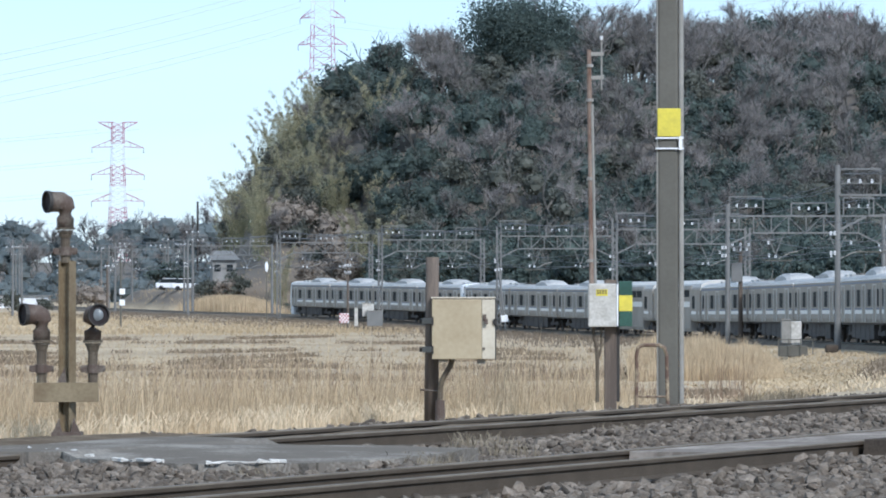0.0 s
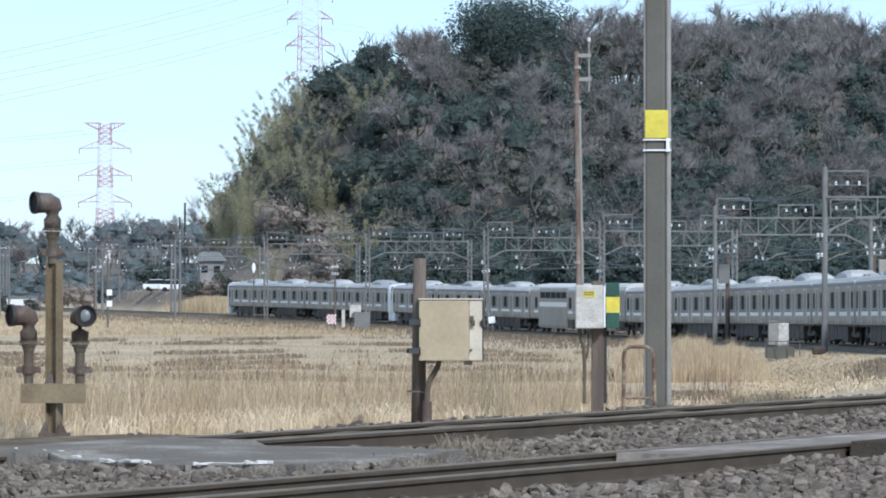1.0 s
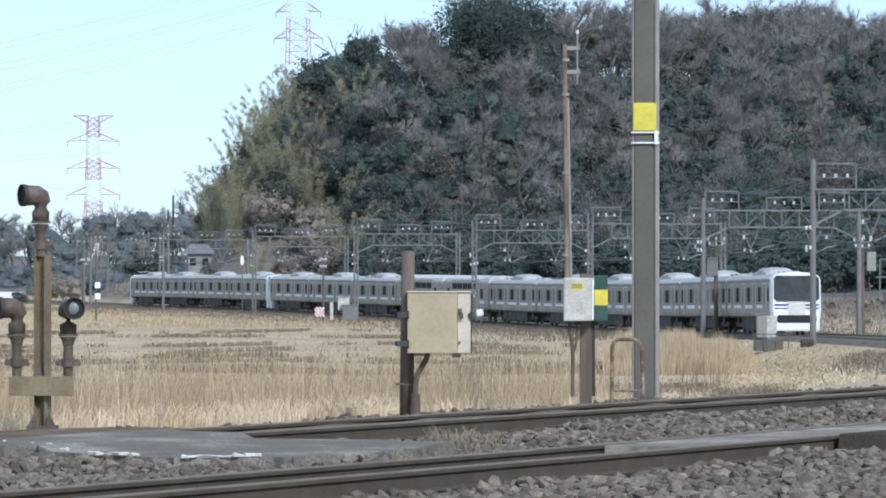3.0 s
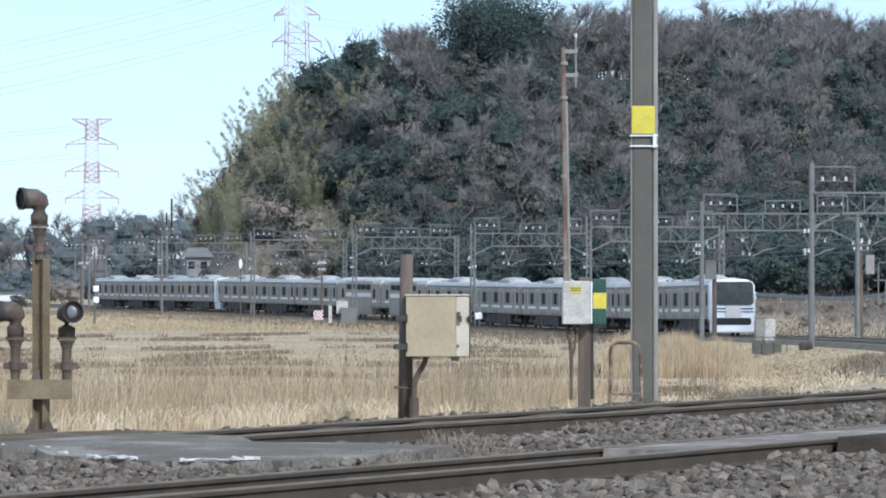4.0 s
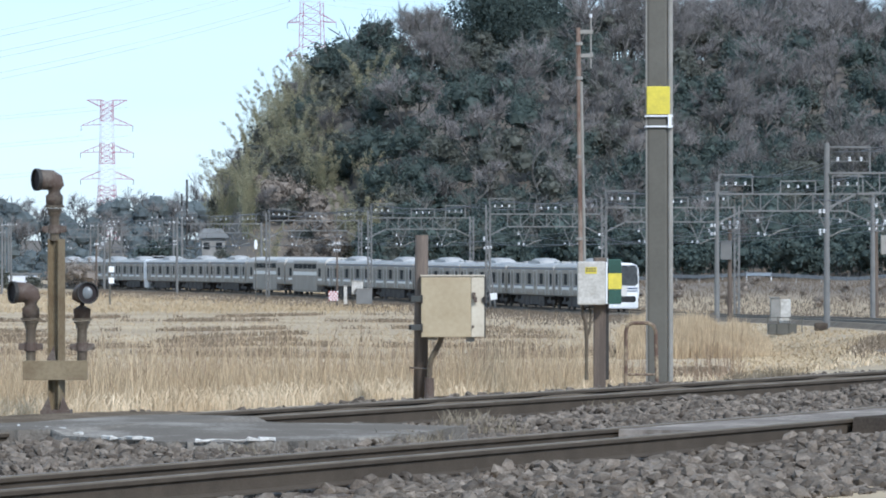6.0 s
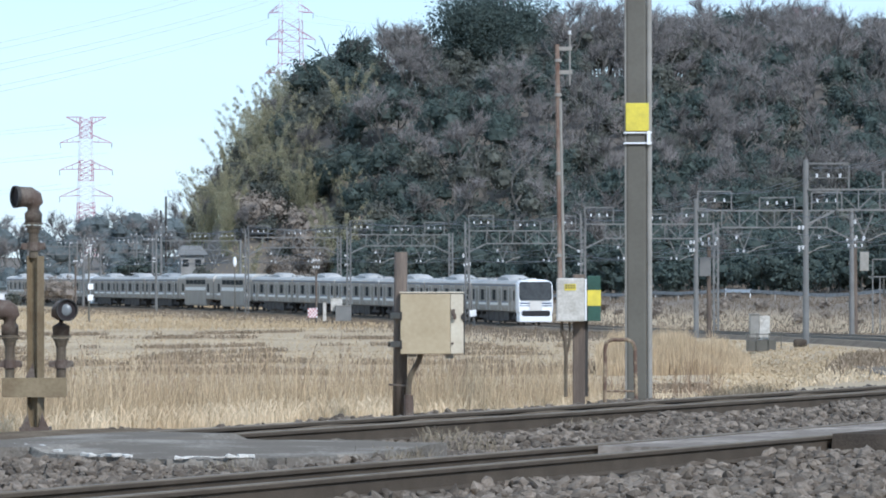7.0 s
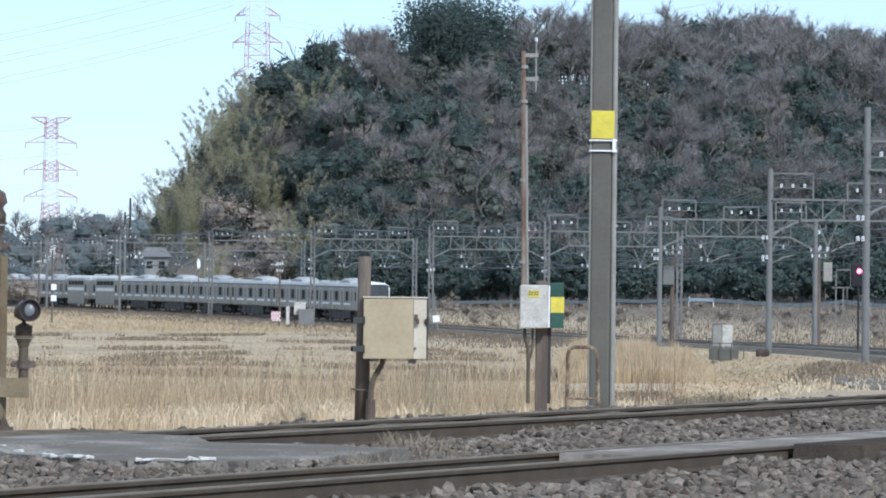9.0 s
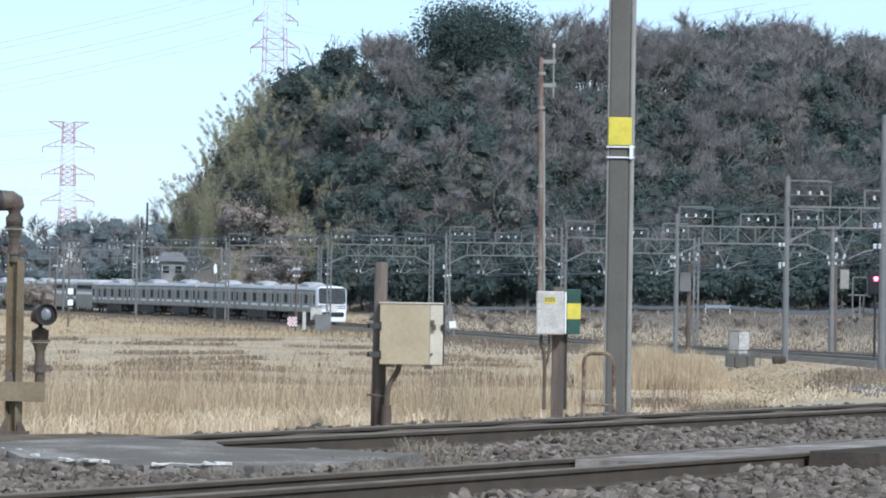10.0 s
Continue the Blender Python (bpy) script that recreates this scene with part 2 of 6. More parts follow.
def ground_height(x, y):
    x, y = np.asarray(x, float), np.asarray(y, float)
    n = -x * math.cos(NEAR) + y * math.sin(NEAR)
    z = np.full(x.shape, -0.24)
    # the embankment of the near line falls to the field
    field = -2.25 - 0.75 * ease(y, 150, 270) + 0.10 * noise2(x * 0.05, y * 0.03) + 0.05 * noise2(x * 0.2, y * 0.12, 3)
    wide = 8.0 * ease(x / np.maximum(np.abs(y), 1) * 1000, 72, 92) * (y > 40)
    z = z + (field - z) * ease(n, 26.0 + wide, 33.0 + wide)
    # the far line's bed, and the bank behind it
    px = np.interp(y, _lp[:, 1], _lp[:, 0])
    pz = np.interp(y, _lp[:, 1], _lp[:, 2])
    side = x - px
    bed = (ease(side, -9, -3.5) * (1 - ease(side, 9, 13))) * (y > 120) * ease(y, 120, 170)
    z = z + (pz - 0.32 - z) * bed
    bank = ease(side, 10, 30) * ease(y, 250, 300)
    z = z + bank * (0.2 + 1.9 + 0.25 * noise2(x * 0.15, y * 0.1, 1.0)) * (1 - 0.45 * ease(y, 430, 560))
    # the wooded hill, and a terrace at its foot
    z = z + hill_height(x, y)
    z = z + 2.8 * ease(y, 598, 607) * (1 - ease(y, 645, 665)) * ease(side, 5, 9) * (1 - ease(x, -26, -19))
    return z


def hill_height(x, y):
    x, y = np.asarray(x, float), np.asarray(y, float)
    u = x / np.maximum(y, 1) * 1000.0          # bearing, thousandths
    crest = np.interp(u, [-60, -53, -50, -45.7, -38.6, -29, -19.5, 0, 15, 60, 90, 130, 200, 400], [0, 3.0, 6.2, 11.6, 19.2, 25.5, 29, 31, 31.8, 32.2, 31.2, 28.5, 19, 0])
    foot = np.interp(u, [-60, -30, 0, 40, 90], [610, 585, 540, 500, 470])
    up = ease(y, foot, 690) * 0.75 + 0.25 * np.clip((y - foot) / np.maximum(690 - foot, 1), 0, 1)
    far = 9.0 * ease(y, 980, 1250) * (1 - ease(u, -52, -38)) * (1 - ease(y, 1500, 2200))
    return crest * up * (1 - ease(y, 720, 1000)) * (y > 300) + far


# ---- ground ----
def build_ground():
    gx = np.concatenate([-np.geomspace(3000, 70, 26), np.linspace(-68, 68, 160), np.geomspace(70, 3000, 26)])
    gy = np.concatenate([-np.geomspace(400, 12, 8), np.linspace(-8, 80, 110), np.linspace(80.6, 760, 300), np.geomspace(765, 4500, 30)])
    X, Y = np.meshgrid(gx, gy)
    Z = ground_height(X, Y)
    v = np.stack([X.ravel(), Y.ravel(), Z.ravel()], 1)
    nx, ny = len(gx), len(gy)
    i = np.arange(nx * ny).reshape(ny, nx)
    f = np.stack([i[:-1, :-1].ravel(), i[:-1, 1:].ravel(), i[1:, 1:].ravel(), i[1:, :-1].ravel()], 1)
    m = mat("dry_grass_ground", (0.47, 0.375, 0.24), 0.95, 0, (0.33, 0.26, 0.165), 1.0, 0.55, 14.0, 0.4, stretch=(0.03, 0.085, 1))
    # dark leaf litter takes over on the wooded hill
    n, l = m.node_tree.nodes, m.node_tree.links
    b = n["Principled BSDF"]
    old = b.inputs["Base Color"].links[0].from_socket
    geo, sep, rng = n.new("ShaderNodeNewGeometry"), n.new("ShaderNodeSeparateXYZ"), n.new("ShaderNodeMapRange")
    l.new(geo.outputs["Position"], sep.inputs[0])
    l.new(sep.outputs["Z"], rng.inputs[0])
    rng.inputs[1].default_value, rng.inputs[2].default_value = 0.6, 2.5
    mix = n.new("ShaderNodeMix")
    mix.data_type = 'RGBA'
    mix.inputs[7].default_value = (0.15, 0.13, 0.105, 1)
    l.new(rng.outputs[0], mix.inputs[0])
    # rough brown sward on the bank behind the far line
    r2, r3, mul, mix2 = n.new("ShaderNodeMapRange"), n.new("ShaderNodeMapRange"), n.new("ShaderNodeMath"), n.new("ShaderNodeMix")
    l.new(sep.outputs["Z"], r2.inputs[0])
    l.new(sep.outputs["Y"], r3.inputs[0])
    r2.inputs[1].default_value, r2.inputs[2].default_value = -2.3, -1.3
    r3.inputs[1].default_value, r3.inputs[2].default_value = 220, 260
    mul.operation = 'MULTIPLY'
    l.new(r2.outputs[0], mul.inputs[0])
    l.new(r3.outputs[0], mul.inputs[1])
    mix2.data_type = 'RGBA'
    l.new(mul.outputs[0], mix2.inputs[0])
    l.new(old, mix2.inputs[6])
    mix2.inputs[7].default_value = (0.185, 0.152, 0.115, 1)
    l.new(mix2.outputs[2], mix.inputs[6])
    l.new(mix.outputs[2], b.inputs["Base Color"])
    ob = mesh_from("ground", v.tolist(), f.tolist(), m, smooth=True)
    tagged(ob, "dry straw-coloured winter field with low banks and bare earth", "ground", kind="structure")


build_ground()


# ---- near tracks ----
RAIL = [(-0.0325, 0.0), (0.0325, 0.0), (0.0345, -0.012), (0.033, -0.040), (0.009, -0.055), (0.009, -0.145), (0.064, -0.165), (0.064, -0.176),
        (-0.064, -0.176), (-0.064, -0.165), (-0.009, -0.145), (-0.009, -0.055), (-0.033, -0.040), (-0.0345, -0.012)]


def rail_mesh(name, path, parent, top=0.0):
    """A rail swept along path, with a worn bright head over a rusty web and foot."""
    pts = [Vector(p) for p in path]
    for piece, idx, m in (("web", list(range(2, 14)), M_RUST), ("head", [13, 0, 1, 2], M_RAILTOP)):
        bm = bm_new()
        rings = []
        for i, p in enumerate(pts):
            d = (pts[min(i + 1, len(pts) - 1)] - pts[max(i - 1, 0)]).normalized()
            side = Vector((d.y, -d.x, 0))
            rings.append([bm.verts.new(p + side * RAIL[k][0] + Vector((0, 0, RAIL[k][1] + top))) for k in idx])
        for a, b in zip(rings, rings[1:]):
            for k in range(len(idx) - 1):
                bm.faces.new((a[k], a[k + 1], b[k + 1], b[k]))
        for r in (rings[0][::-1], rings[-1]):
            bm.faces.new(r)
        bmesh.ops.recalc_face_normals(bm, faces=bm.faces)
        part(name + "_" + piece, bm, m, parent)


def near_path(across, curve, a0=-60, a1=160):
    return [near(a, across + curve * (a - 44) ** 2) for a in np.linspace(a0, a1, 60)]


A_FRONT, A_BACK, B_FRONT, B_BACK = 16.08, 17.06, 21.33, 22.33
B_CURVE = 0.00035


def build_tracks():
    for nm, offs, curve, lab in (("near_track", (A_FRONT, A_BACK), 0.0, "rusty railway track with worn bright rail heads on grey ballast"),
                                 ("second_track", (B_FRONT, B_BACK), B_CURVE, "rusty brown railway track beside a line of posts")):
        tr = thing("railway_track", lab, "railway track", kind="structure")
        for o in offs:
            rail_mesh("rail", near_path(o, curve), tr)
        mid = sum(offs) / 2
        bm = bm_new()
        box(bm, -0.11, 0.11, -0.95, 0.95, -0.38, -0.205, 0.02)
        first = part("sleeper", bm, M_WOOD, tr)
        for k in range(90):
            a = -10 + k * 0.66
            c = first if k == 0 else new("sleeper", first.data)
            c.parent = tr
            p = near(a, mid + curve * (a - 44) ** 2)
            c.matrix_basis = Matrix.Translation(p) @ Matrix.Rotation(math.pi / 2 - NEAR, 4, 'Z')


build_tracks()


def strip(name, a0, a1, n0, n1, z0, z1, material, label, category, wave=0.0, bev=0.01, taper0=0.0, taper1=0.0):
    """A slab along the near line."""
    bm = bm_new()
    k = 24
    rows = []
    for i in range(k + 1):
        a = a0 + (a1 - a0) * i / k
        t = min(1.0, (i / k) / taper0 if taper0 else 1.0, ((k - i) / k) / taper1 if taper1 else 1.0)
        w0 = n0 + wave * math.sin(a * 1.7) + (n1 - n0) * 0.9 * (1 - t)
        w1 = n1 + wave * math.sin(a * 1.1 + 2)
        rows.append([bm.verts.new(near(a, w0, z0)), bm.verts.new(near(a, w0 + bev, z1)), bm.verts.new(near(a, w1 - bev, z1)), bm.verts.new(near(a, w1, z0))])
    for a, b in zip(rows, rows[1:]):
        for j in range(3):
            bm.faces.new((a[j], a[j + 1], b[j + 1], b[j]))
    bm.faces.new(rows[0])
    bm.faces.new(rows[-1][::-1])
    bmesh.ops.recalc_face_normals(bm, faces=bm.faces)
    return tagged(part(name, bm, material, None), label, category, kind="structure")


PAVE = [(34.4, 22.24), (34.8, 21.6), (35.1, 21.05), (34.75, 20.3), (34.6, 19.7), (34.45, 19.25), (34.9, 18.75), (35.2, 18.5), (36.2, 18.3), (38.7, 18.8), (39.1, 19.85), (38.6, 20.3), (38.8, 21.1), (39.2, 22.24)]


def build_pavement():
    """A worn wedge of asphalt that runs askew over the second track; along and across the near line."""
    edge = PAVE
    bm = bm_new()
    rng = random.Random(4)
    fine = []
    for p, q in zip(edge, edge[1:] + edge[:1]):
        for k in range(6):
            f = k / 6
            j = 0.0 if p[1] > 22.2 and q[1] > 22.2 else 0.05
            fine.append((p[0] + (q[0] - p[0]) * f + rng.uniform(-j, j), min(22.24, p[1] + (q[1] - p[1]) * f + rng.uniform(-j, j))))
    top = [bm.verts.new(near(a, n, (0.02 if n > 20.9 else -0.03) + 0.006 * math.sin(a * 3 + n * 2))) for a, n in fine]
    low = [bm.verts.new(near(a, n, -0.34)) for a, n in fine]
    mid = bm.verts.new(near(36.9, 21.0, 0.03))
    n = len(top)
    for k in range(n):
        bm.faces.new((top[k], top[(k + 1) % n], mid))
        bm.faces.new((top[k], low[k], low[(k + 1) % n], top[(k + 1) % n]))
    bmesh.ops.recalc_face_normals(bm, faces=bm.faces)
    tagged(part("pavement", bm, M_ASPHALT, None), "worn grey asphalt of a level crossing laid over the second track", "pavement", kind="structure")
    bm = bm_new()
    for run in (((35.85, 21.8), (35.6, 21.35), (35.4, 20.98), (35.1, 20.7)), ((34.72, 20.28), (34.6, 19.95), (34.58, 19.65)), ((34.44, 19.22), (34.7, 18.95), (34.95, 18.7))):
        rough = []
        for (a0, n0), (a1, n1) in zip(run, run[1:]):
            for k in range(7):
                rough.append((a0 + (a1 - a0) * k / 7 + rng.uniform(-0.03, 0.03), n0 + (n1 - n0) * k / 7 + rng.uniform(-0.02, 0.02)))
        tube(bm, [near(a, n - 0.02, (0.012 if n > 20.9 else -0.018) + rng.uniform(-0.006, 0.006)) for a, n in rough], [0.005 + 0.019 * rng.random() ** 1.5 for _ in rough], 5)
    tagged(part("kerb", bm, mat("chipped_white_concrete", (0.74, 0.71, 0.65), 0.8, 0, (0.5, 0.47, 0.42), 5, 0.6, 30, 0.3), None), "chipped white concrete edging of the asphalt", "kerb", kind="structure")


build_pavement()


def build_infill():
    """Trodden earth packed between the rails of the second track, and bare soil round the signal's foot."""
    soil = mat("trodden_brown_earth", (0.19, 0.155, 0.115), 0.95, 0, (0.12, 0.096, 0.07), 3, 0.7, 40, 0.6, gloss=0.0)
    bm = bm_new()
    rows = []
    for k in range(90):
        a = 20 + k * 0.7
        c = B_CURVE * (a - 44) ** 2
        w = 0.012 * math.sin(a * 2.3) + 0.008 * math.sin(a * 5.1)
        rows.append([bm.verts.new(near(a, B_FRONT + c + o, z)) for o, z in ((0.075, -0.3), (0.08, -0.055 + w), (0.5, -0.030 + w), (0.92, -0.050 - w), (0.925, -0.3))])
    for p, q in zip(rows, rows[1:]):
        for j in range(4):
            bm.faces.new((p[j], p[j + 1], q[j + 1], q[j]))
    bmesh.ops.recalc_face_normals(bm, faces=bm.faces)
    tagged(part("ground", bm, soil, None), "dark trodden earth packed between rusty rails", "earth", kind="structure")
    bm = bm_new()
    grid = []
    for i in range(34):
        a = 36.0 + i * 0.26
        row = []
        for j in range(14):
            n = 22.5 + j * 0.27
            e = max(0.0, 1 - ((a - 40.6) / 4.5) ** 2) * max(0.0, 1 - ((n - 24.1) / 1.75) ** 2)
            row.append(bm.verts.new(near(a, n, -0.32 + 0.25 * e ** 0.5 + 0.02 * math.sin(a * 4.1 + n * 3) * e)))
        grid.append(row)
    for p, q in zip(grid, grid[1:]):
        for j in range(13):
            bm.faces.new((p[j], p[j + 1], q[j + 1], q[j]))
    bmesh.ops.recalc_face_normals(bm, faces=bm.faces)
    tagged(part("ground", bm, soil, None), "low bank of bare brown earth at the signal's foot", "earth", kind="structure")


build_infill()
strip("crossing_panel", 38.1, 60.0, A_FRONT + 0.06, A_BACK - 0.06, -0.25, -0.012, M_PALE, "pale worn crossing panel between the rails", "pavement")
strip("crossing_panel", 41.2, 60.0, A_FRONT - 0.8, A_FRONT - 0.06, -0.28, 0.012, M_PANEL, "dark crossing panel beside the near rail", "pavement", 0.0, 0.03)


# ---- posts and boxes along the near line ----
def upright(x, y, z, turn=0.0):
    return pose(x, y, z, 0, 0, turn)


def hooded_lamp(parent, x, z, face, lens, foot):
    """A lamp in a bent pipe hood on a stem. face: which way the hood opens, in degrees about the upright."""
    f = Vector((math.sin(radians(face)), -math.cos(radians(face)), 0))
    c = Vector((x, 0, z))
    bm = bm_new()
    n = 20
    path = [c + Vector((0, 0, -0.26)), c + Vector((0, 0, -0.16)), c + Vector((0, 0, -0.06)), c + f * 0.015 + Vector((0, 0, -0.01)), c + f * 0.05 + Vector((0, 0, 0.01)), c + f * 0.10 + Vector((0, 0, 0.012)), c + f * 0.19 + Vector((0, 0, 0.012))]
    tube(bm, path, [0.088, 0.092, 0.104, 0.112, 0.108, 0.106, 0.110], n)
    hood = part("hood", bm, M_HOOD, parent, "rusty brown bent hood")
    hood.data.shade_smooth()
    end = path[-1]
    bm = bm_new()
    rod(bm, end - f * 0.01, end + f * 0.002, 0.104, n=n)
    part("opening", bm, M_DARK, hood)
    bm = bm_new()
    for k in range(n):
        a0, a1 = 2 * math.pi * k / n, 2 * math.pi * (k + 1) / n
        s = Vector((f.y, -f.x, 0))
        ring = []
        for r, d in ((0.118, -0.01), (0.118, 0.03), (0.106, 0.03), (0.106, -0.01)):
            ring.append([end + f * d + s * math.cos(a) * r + Vector((0, 0, math.sin(a) * r)) for a in (a0, a1)])
        for j in range(4):
            q = [ring[j][0], ring[j][1], ring[(j + 1) % 4][1], ring[(j + 1) % 4][0]]
            bm.faces.new([bm.verts.new(p) for p in q])
    bmesh.ops.remove_doubles(bm, verts=bm.verts, dist=0.0005)
    bmesh.ops.recalc_face_normals(bm, faces=bm.faces)
    part("rim", bm, M_EDGE, hood)
    if lens:
        bm = bm_new()
        bmesh.ops.create_uvsphere(bm, u_segments=16, v_segments=8, radius=0.066)
        bmesh.ops.transform(bm, matrix=Matrix.Translation(end + f * 0.004 + Vector((-0.012, 0, 0))) @ Matrix.Diagonal((1, 0.35, 1, 1)), verts=bm.verts)
        part("lens", bm, M_LENS, hood, "grey glass lens")
    bm = bm_new()
    for zz, r in ((-0.27, 0.105), (-0.30, 0.085)):
        rod(bm, c + Vector((0, 0, zz - 0.012)), c + Vector((0, 0, zz + 0.012)), r, n=16)
    rod(bm, c + Vector((0, 0, -0.37)), c + Vector((0, 0, -0.30)), 0.06, 0.075, n=14)
    part("flange", bm, M_BROWNPIPE, parent)
    bm = bm_new()
    rod(bm, (x, 0, foot), c + Vector((0, 0, -0.36)), 0.052, n=14)
    part("stem", bm, M_BROWNPIPE, parent)
    zc = foot + 0.45 * (z - 0.36 - foot)
    bm = bm_new()
    rod(bm, (x, 0, zc - 0.045), (x, 0, zc + 0.045), 0.07, n=14)
    for s in (-1, 1):
        box(bm, x + s * 0.085 - 0.03, x + s * 0.085 + 0.03, -0.03, 0.03, zc - 0.035, zc + 0.035, 0.006)
        rod(bm, (x + s * 0.112, 0, zc), (x + s * 0.128, 0, zc), 0.032, n=8)
    part("clamp", bm, M_HOOD, parent)


def build_signal():
    s = thing("warning_signal", "olive steel warning signal with three rusty hooded lamps beside the track", "railway signal", upright(-4.208, 50.0, -0.122))
    bm = bm_new()
    for a, b in zip(((-0.083, -0.08), (0.083, -0.08), (0.083, -0.066), (0.008, -0.06), (0.008, 0.06), (0.083, 0.066), (0.083, 0.08), (-0.083, 0.08), (-0.083, 0.066), (-0.008, 0.06), (-0.008, -0.06), (-0.083, -0.066)),
                    range(12)):
        for z in (0.0, 1.82):
            bm.verts.new((*a, z))
    bm.verts.ensure_lookup_table()
    for k in range(12):
        j = (k + 1) % 12
        bm.faces.new([bm.verts[i] for i in (2 * k, 2 * j, 2 * j + 1, 2 * k + 1)])
    bm.faces.new([bm.verts[2 * k + 1] for k in range(12)])
    bmesh.ops.recalc_face_normals(bm, faces=bm.faces)
    bmesh.ops.rotate(bm, cent=(0, 0, 0), matrix=Matrix.Rotation(radians(66), 3, 'Z') @ Matrix.Diagonal((0.84, 0.84, 1.0)), verts=bm.verts)
    part("post", bm, M_OLIVE, s, "weathered olive I-beam post")
    bm = bm_new()
    for k in (-1, 1):
        v = [bm.verts.new(p) for p in ((k * 0.045, -0.13, 0.02), (k * 0.145, -0.13, 0.02), (k * 0.075, -0.13, 0.17), (k * 0.045, -0.112, 0.02), (k * 0.145, -0.112, 0.02), (k * 0.075, -0.112, 0.17))]
        for q in ((0, 1, 2), (5, 4, 3), (0, 3, 4, 1), (1, 4, 5, 2), (2, 5, 3, 0)):
            bm.faces.new([v[j] for j in q])
    box(bm, -0.16, 0.16, -0.14, 0.14, -0.02, 0.02)
    bmesh.ops.recalc_face_normals(bm, faces=bm.faces)
    part("base_plate", bm, M_HOOD, s)
    bm = bm_new()
    box(bm, -0.34, 0.34, -0.155, -0.112, 0.335, 0.54, 0.006)
    part("cross_panel", bm, M_OLIVE, s, "olive steel cross panel")
    bm = bm_new()
    v = [bm.verts.new(p) for p in ((-0.10, -0.09, 0.54), (0.0, -0.09, 0.54), (-0.02, -0.09, 0.70), (-0.10, -0.08, 0.54), (0.0, -0.08, 0.54), (-0.02, -0.08, 0.70))]
    for q in ((0, 1, 2), (5, 4, 3), (0, 3, 4, 1), (1, 4, 5, 2), (2, 5, 3, 0)):
        bm.faces.new([v[j] for j in q])
    part("gusset", bm, M_HOOD, s)
    hooded_lamp(s, -0.02, 2.43, -62, False, 1.80)
    hooded_lamp(s, -0.27, 1.245, -62, False, 0.52)
    hooded_lamp(s, 0.27, 1.24, 22, True, 0.52)


def build_relay_box():
    p = thing("relay_post", "weathered wooden post carrying a cream relay cabinet", "relay box", upright(-0.42, 56.6, -0.135))
    bm = bm_new()
    rod(bm, (0, 0, -0.1), (0.015, 0, 1.90), 0.088, 0.078, 16)
    post = part("post", bm, M_WOOD, p)
    post.data.shade_smooth()
    bm = bm_new()
    box(bm, 0.01, 0.60, -0.46, -0.12, 0.688, 1.40, 0.012)
    cab = part("cabinet", bm, M_CREAM, p, "cream enamel cabinet")
    bm = bm_new()
    box(bm, 0.0, 0.765, -0.465, -0.08, 1.407, 1.425, 0.006)
    part("lid", bm, M_CREAM2, cab)
    bm = bm_new()
    box(bm, 0.603, 0.757, -0.452, -0.12, 0.692, 1.398, 0.008)
    part("side_door", bm, M_CREAM2, cab, "paler cream door")
    bm = bm_new()
    box(bm, 0.759, 0.774, -0.44, -0.14, 0.68, 1.40)
    box(bm, 0.02, 0.758, -0.455, -0.14, 1.3985, 1.4065)
    part("edge_strip", bm, M_EDGE, cab)
    bm = bm_new()
    for z in (1.13,):
        rod(bm, (0.765, -0.46, z - 0.04), (0.765, -0.46, z + 0.04), 0.02, n=10)
        box(bm, 0.73, 0.765, -0.47, -0.45, z - 0.025, z + 0.025)
    part("hinge", bm, M_EDGE, cab)
    bm = bm_new()
    box(bm, 0.615, 0.655, -0.475, -0.45, 1.14, 1.22, 0.008)
    part("hasp", bm, M_HOOD, cab, "brown hasp")
    bm = bm_new()
    box(bm, 0.632, 0.672, -0.505, -0.476, 1.10, 1.17, 0.008)
    part("padlock", bm, M_HOOD, cab, "brown padlock")
    bm = bm_new()
    rod(bm, (0.625, -0.47, 0.815), (0.625, -0.45, 0.815), 0.016, n=10)
    part("latch", bm, M_HOOD, cab)
    for z in (1.14, 0.80):
        bm = bm_new()
        box(bm, -0.11, 0.03, -0.15, -0.10, z - 0.035, z + 0.035, 0.006)
        part("bracket", bm, M_LIGHTPIPE, p)
        bm = bm_new()
        rod(bm, (-0.14, -0.12, z), (-0.112, -0.12, z), 0.03, n=8)
        part("bolt", bm, M_EDGE, p)
        bm = bm_new()
        box(bm, 0.01, 0.03, -0.49, -0.462, z - 0.05, z + 0.05)
        part("corner_clip", bm, M_EDGE, p)
    for x0, x1, z0 in ((0.54, 0.64, 0.635), (0.09, 0.20, 0.655)):
        bm = bm_new()
        box(bm, x0, x1, -0.36, -0.20, z0, 0.686)
        part("foot_block", bm, M_LIGHTPIPE, p)
    bm = bm_new()
    tube(bm, [(0.245, -0.25, 0.69), (0.24, -0.25, 0.64), (0.20, -0.24, 0.56), (0.13, -0.22, 0.44), (0.11, -0.2, 0.34), (0.105, -0.2, 0.20)], 0.033, 10)
    part("conduit", bm, M_BROWNPIPE, p, "bent brown cable conduit")
    bm = bm_new()
    rod(bm, (0.105, -0.2, -0.05), (0.105, -0.2, 0.20), 0.062, 0.055, 12)
    rod(bm, (-0.13, -0.05, 0.32), (0.10, -0.1, 0.30), 0.012, n=8)
    part("conduit_boot", bm, M_HOOD, p)


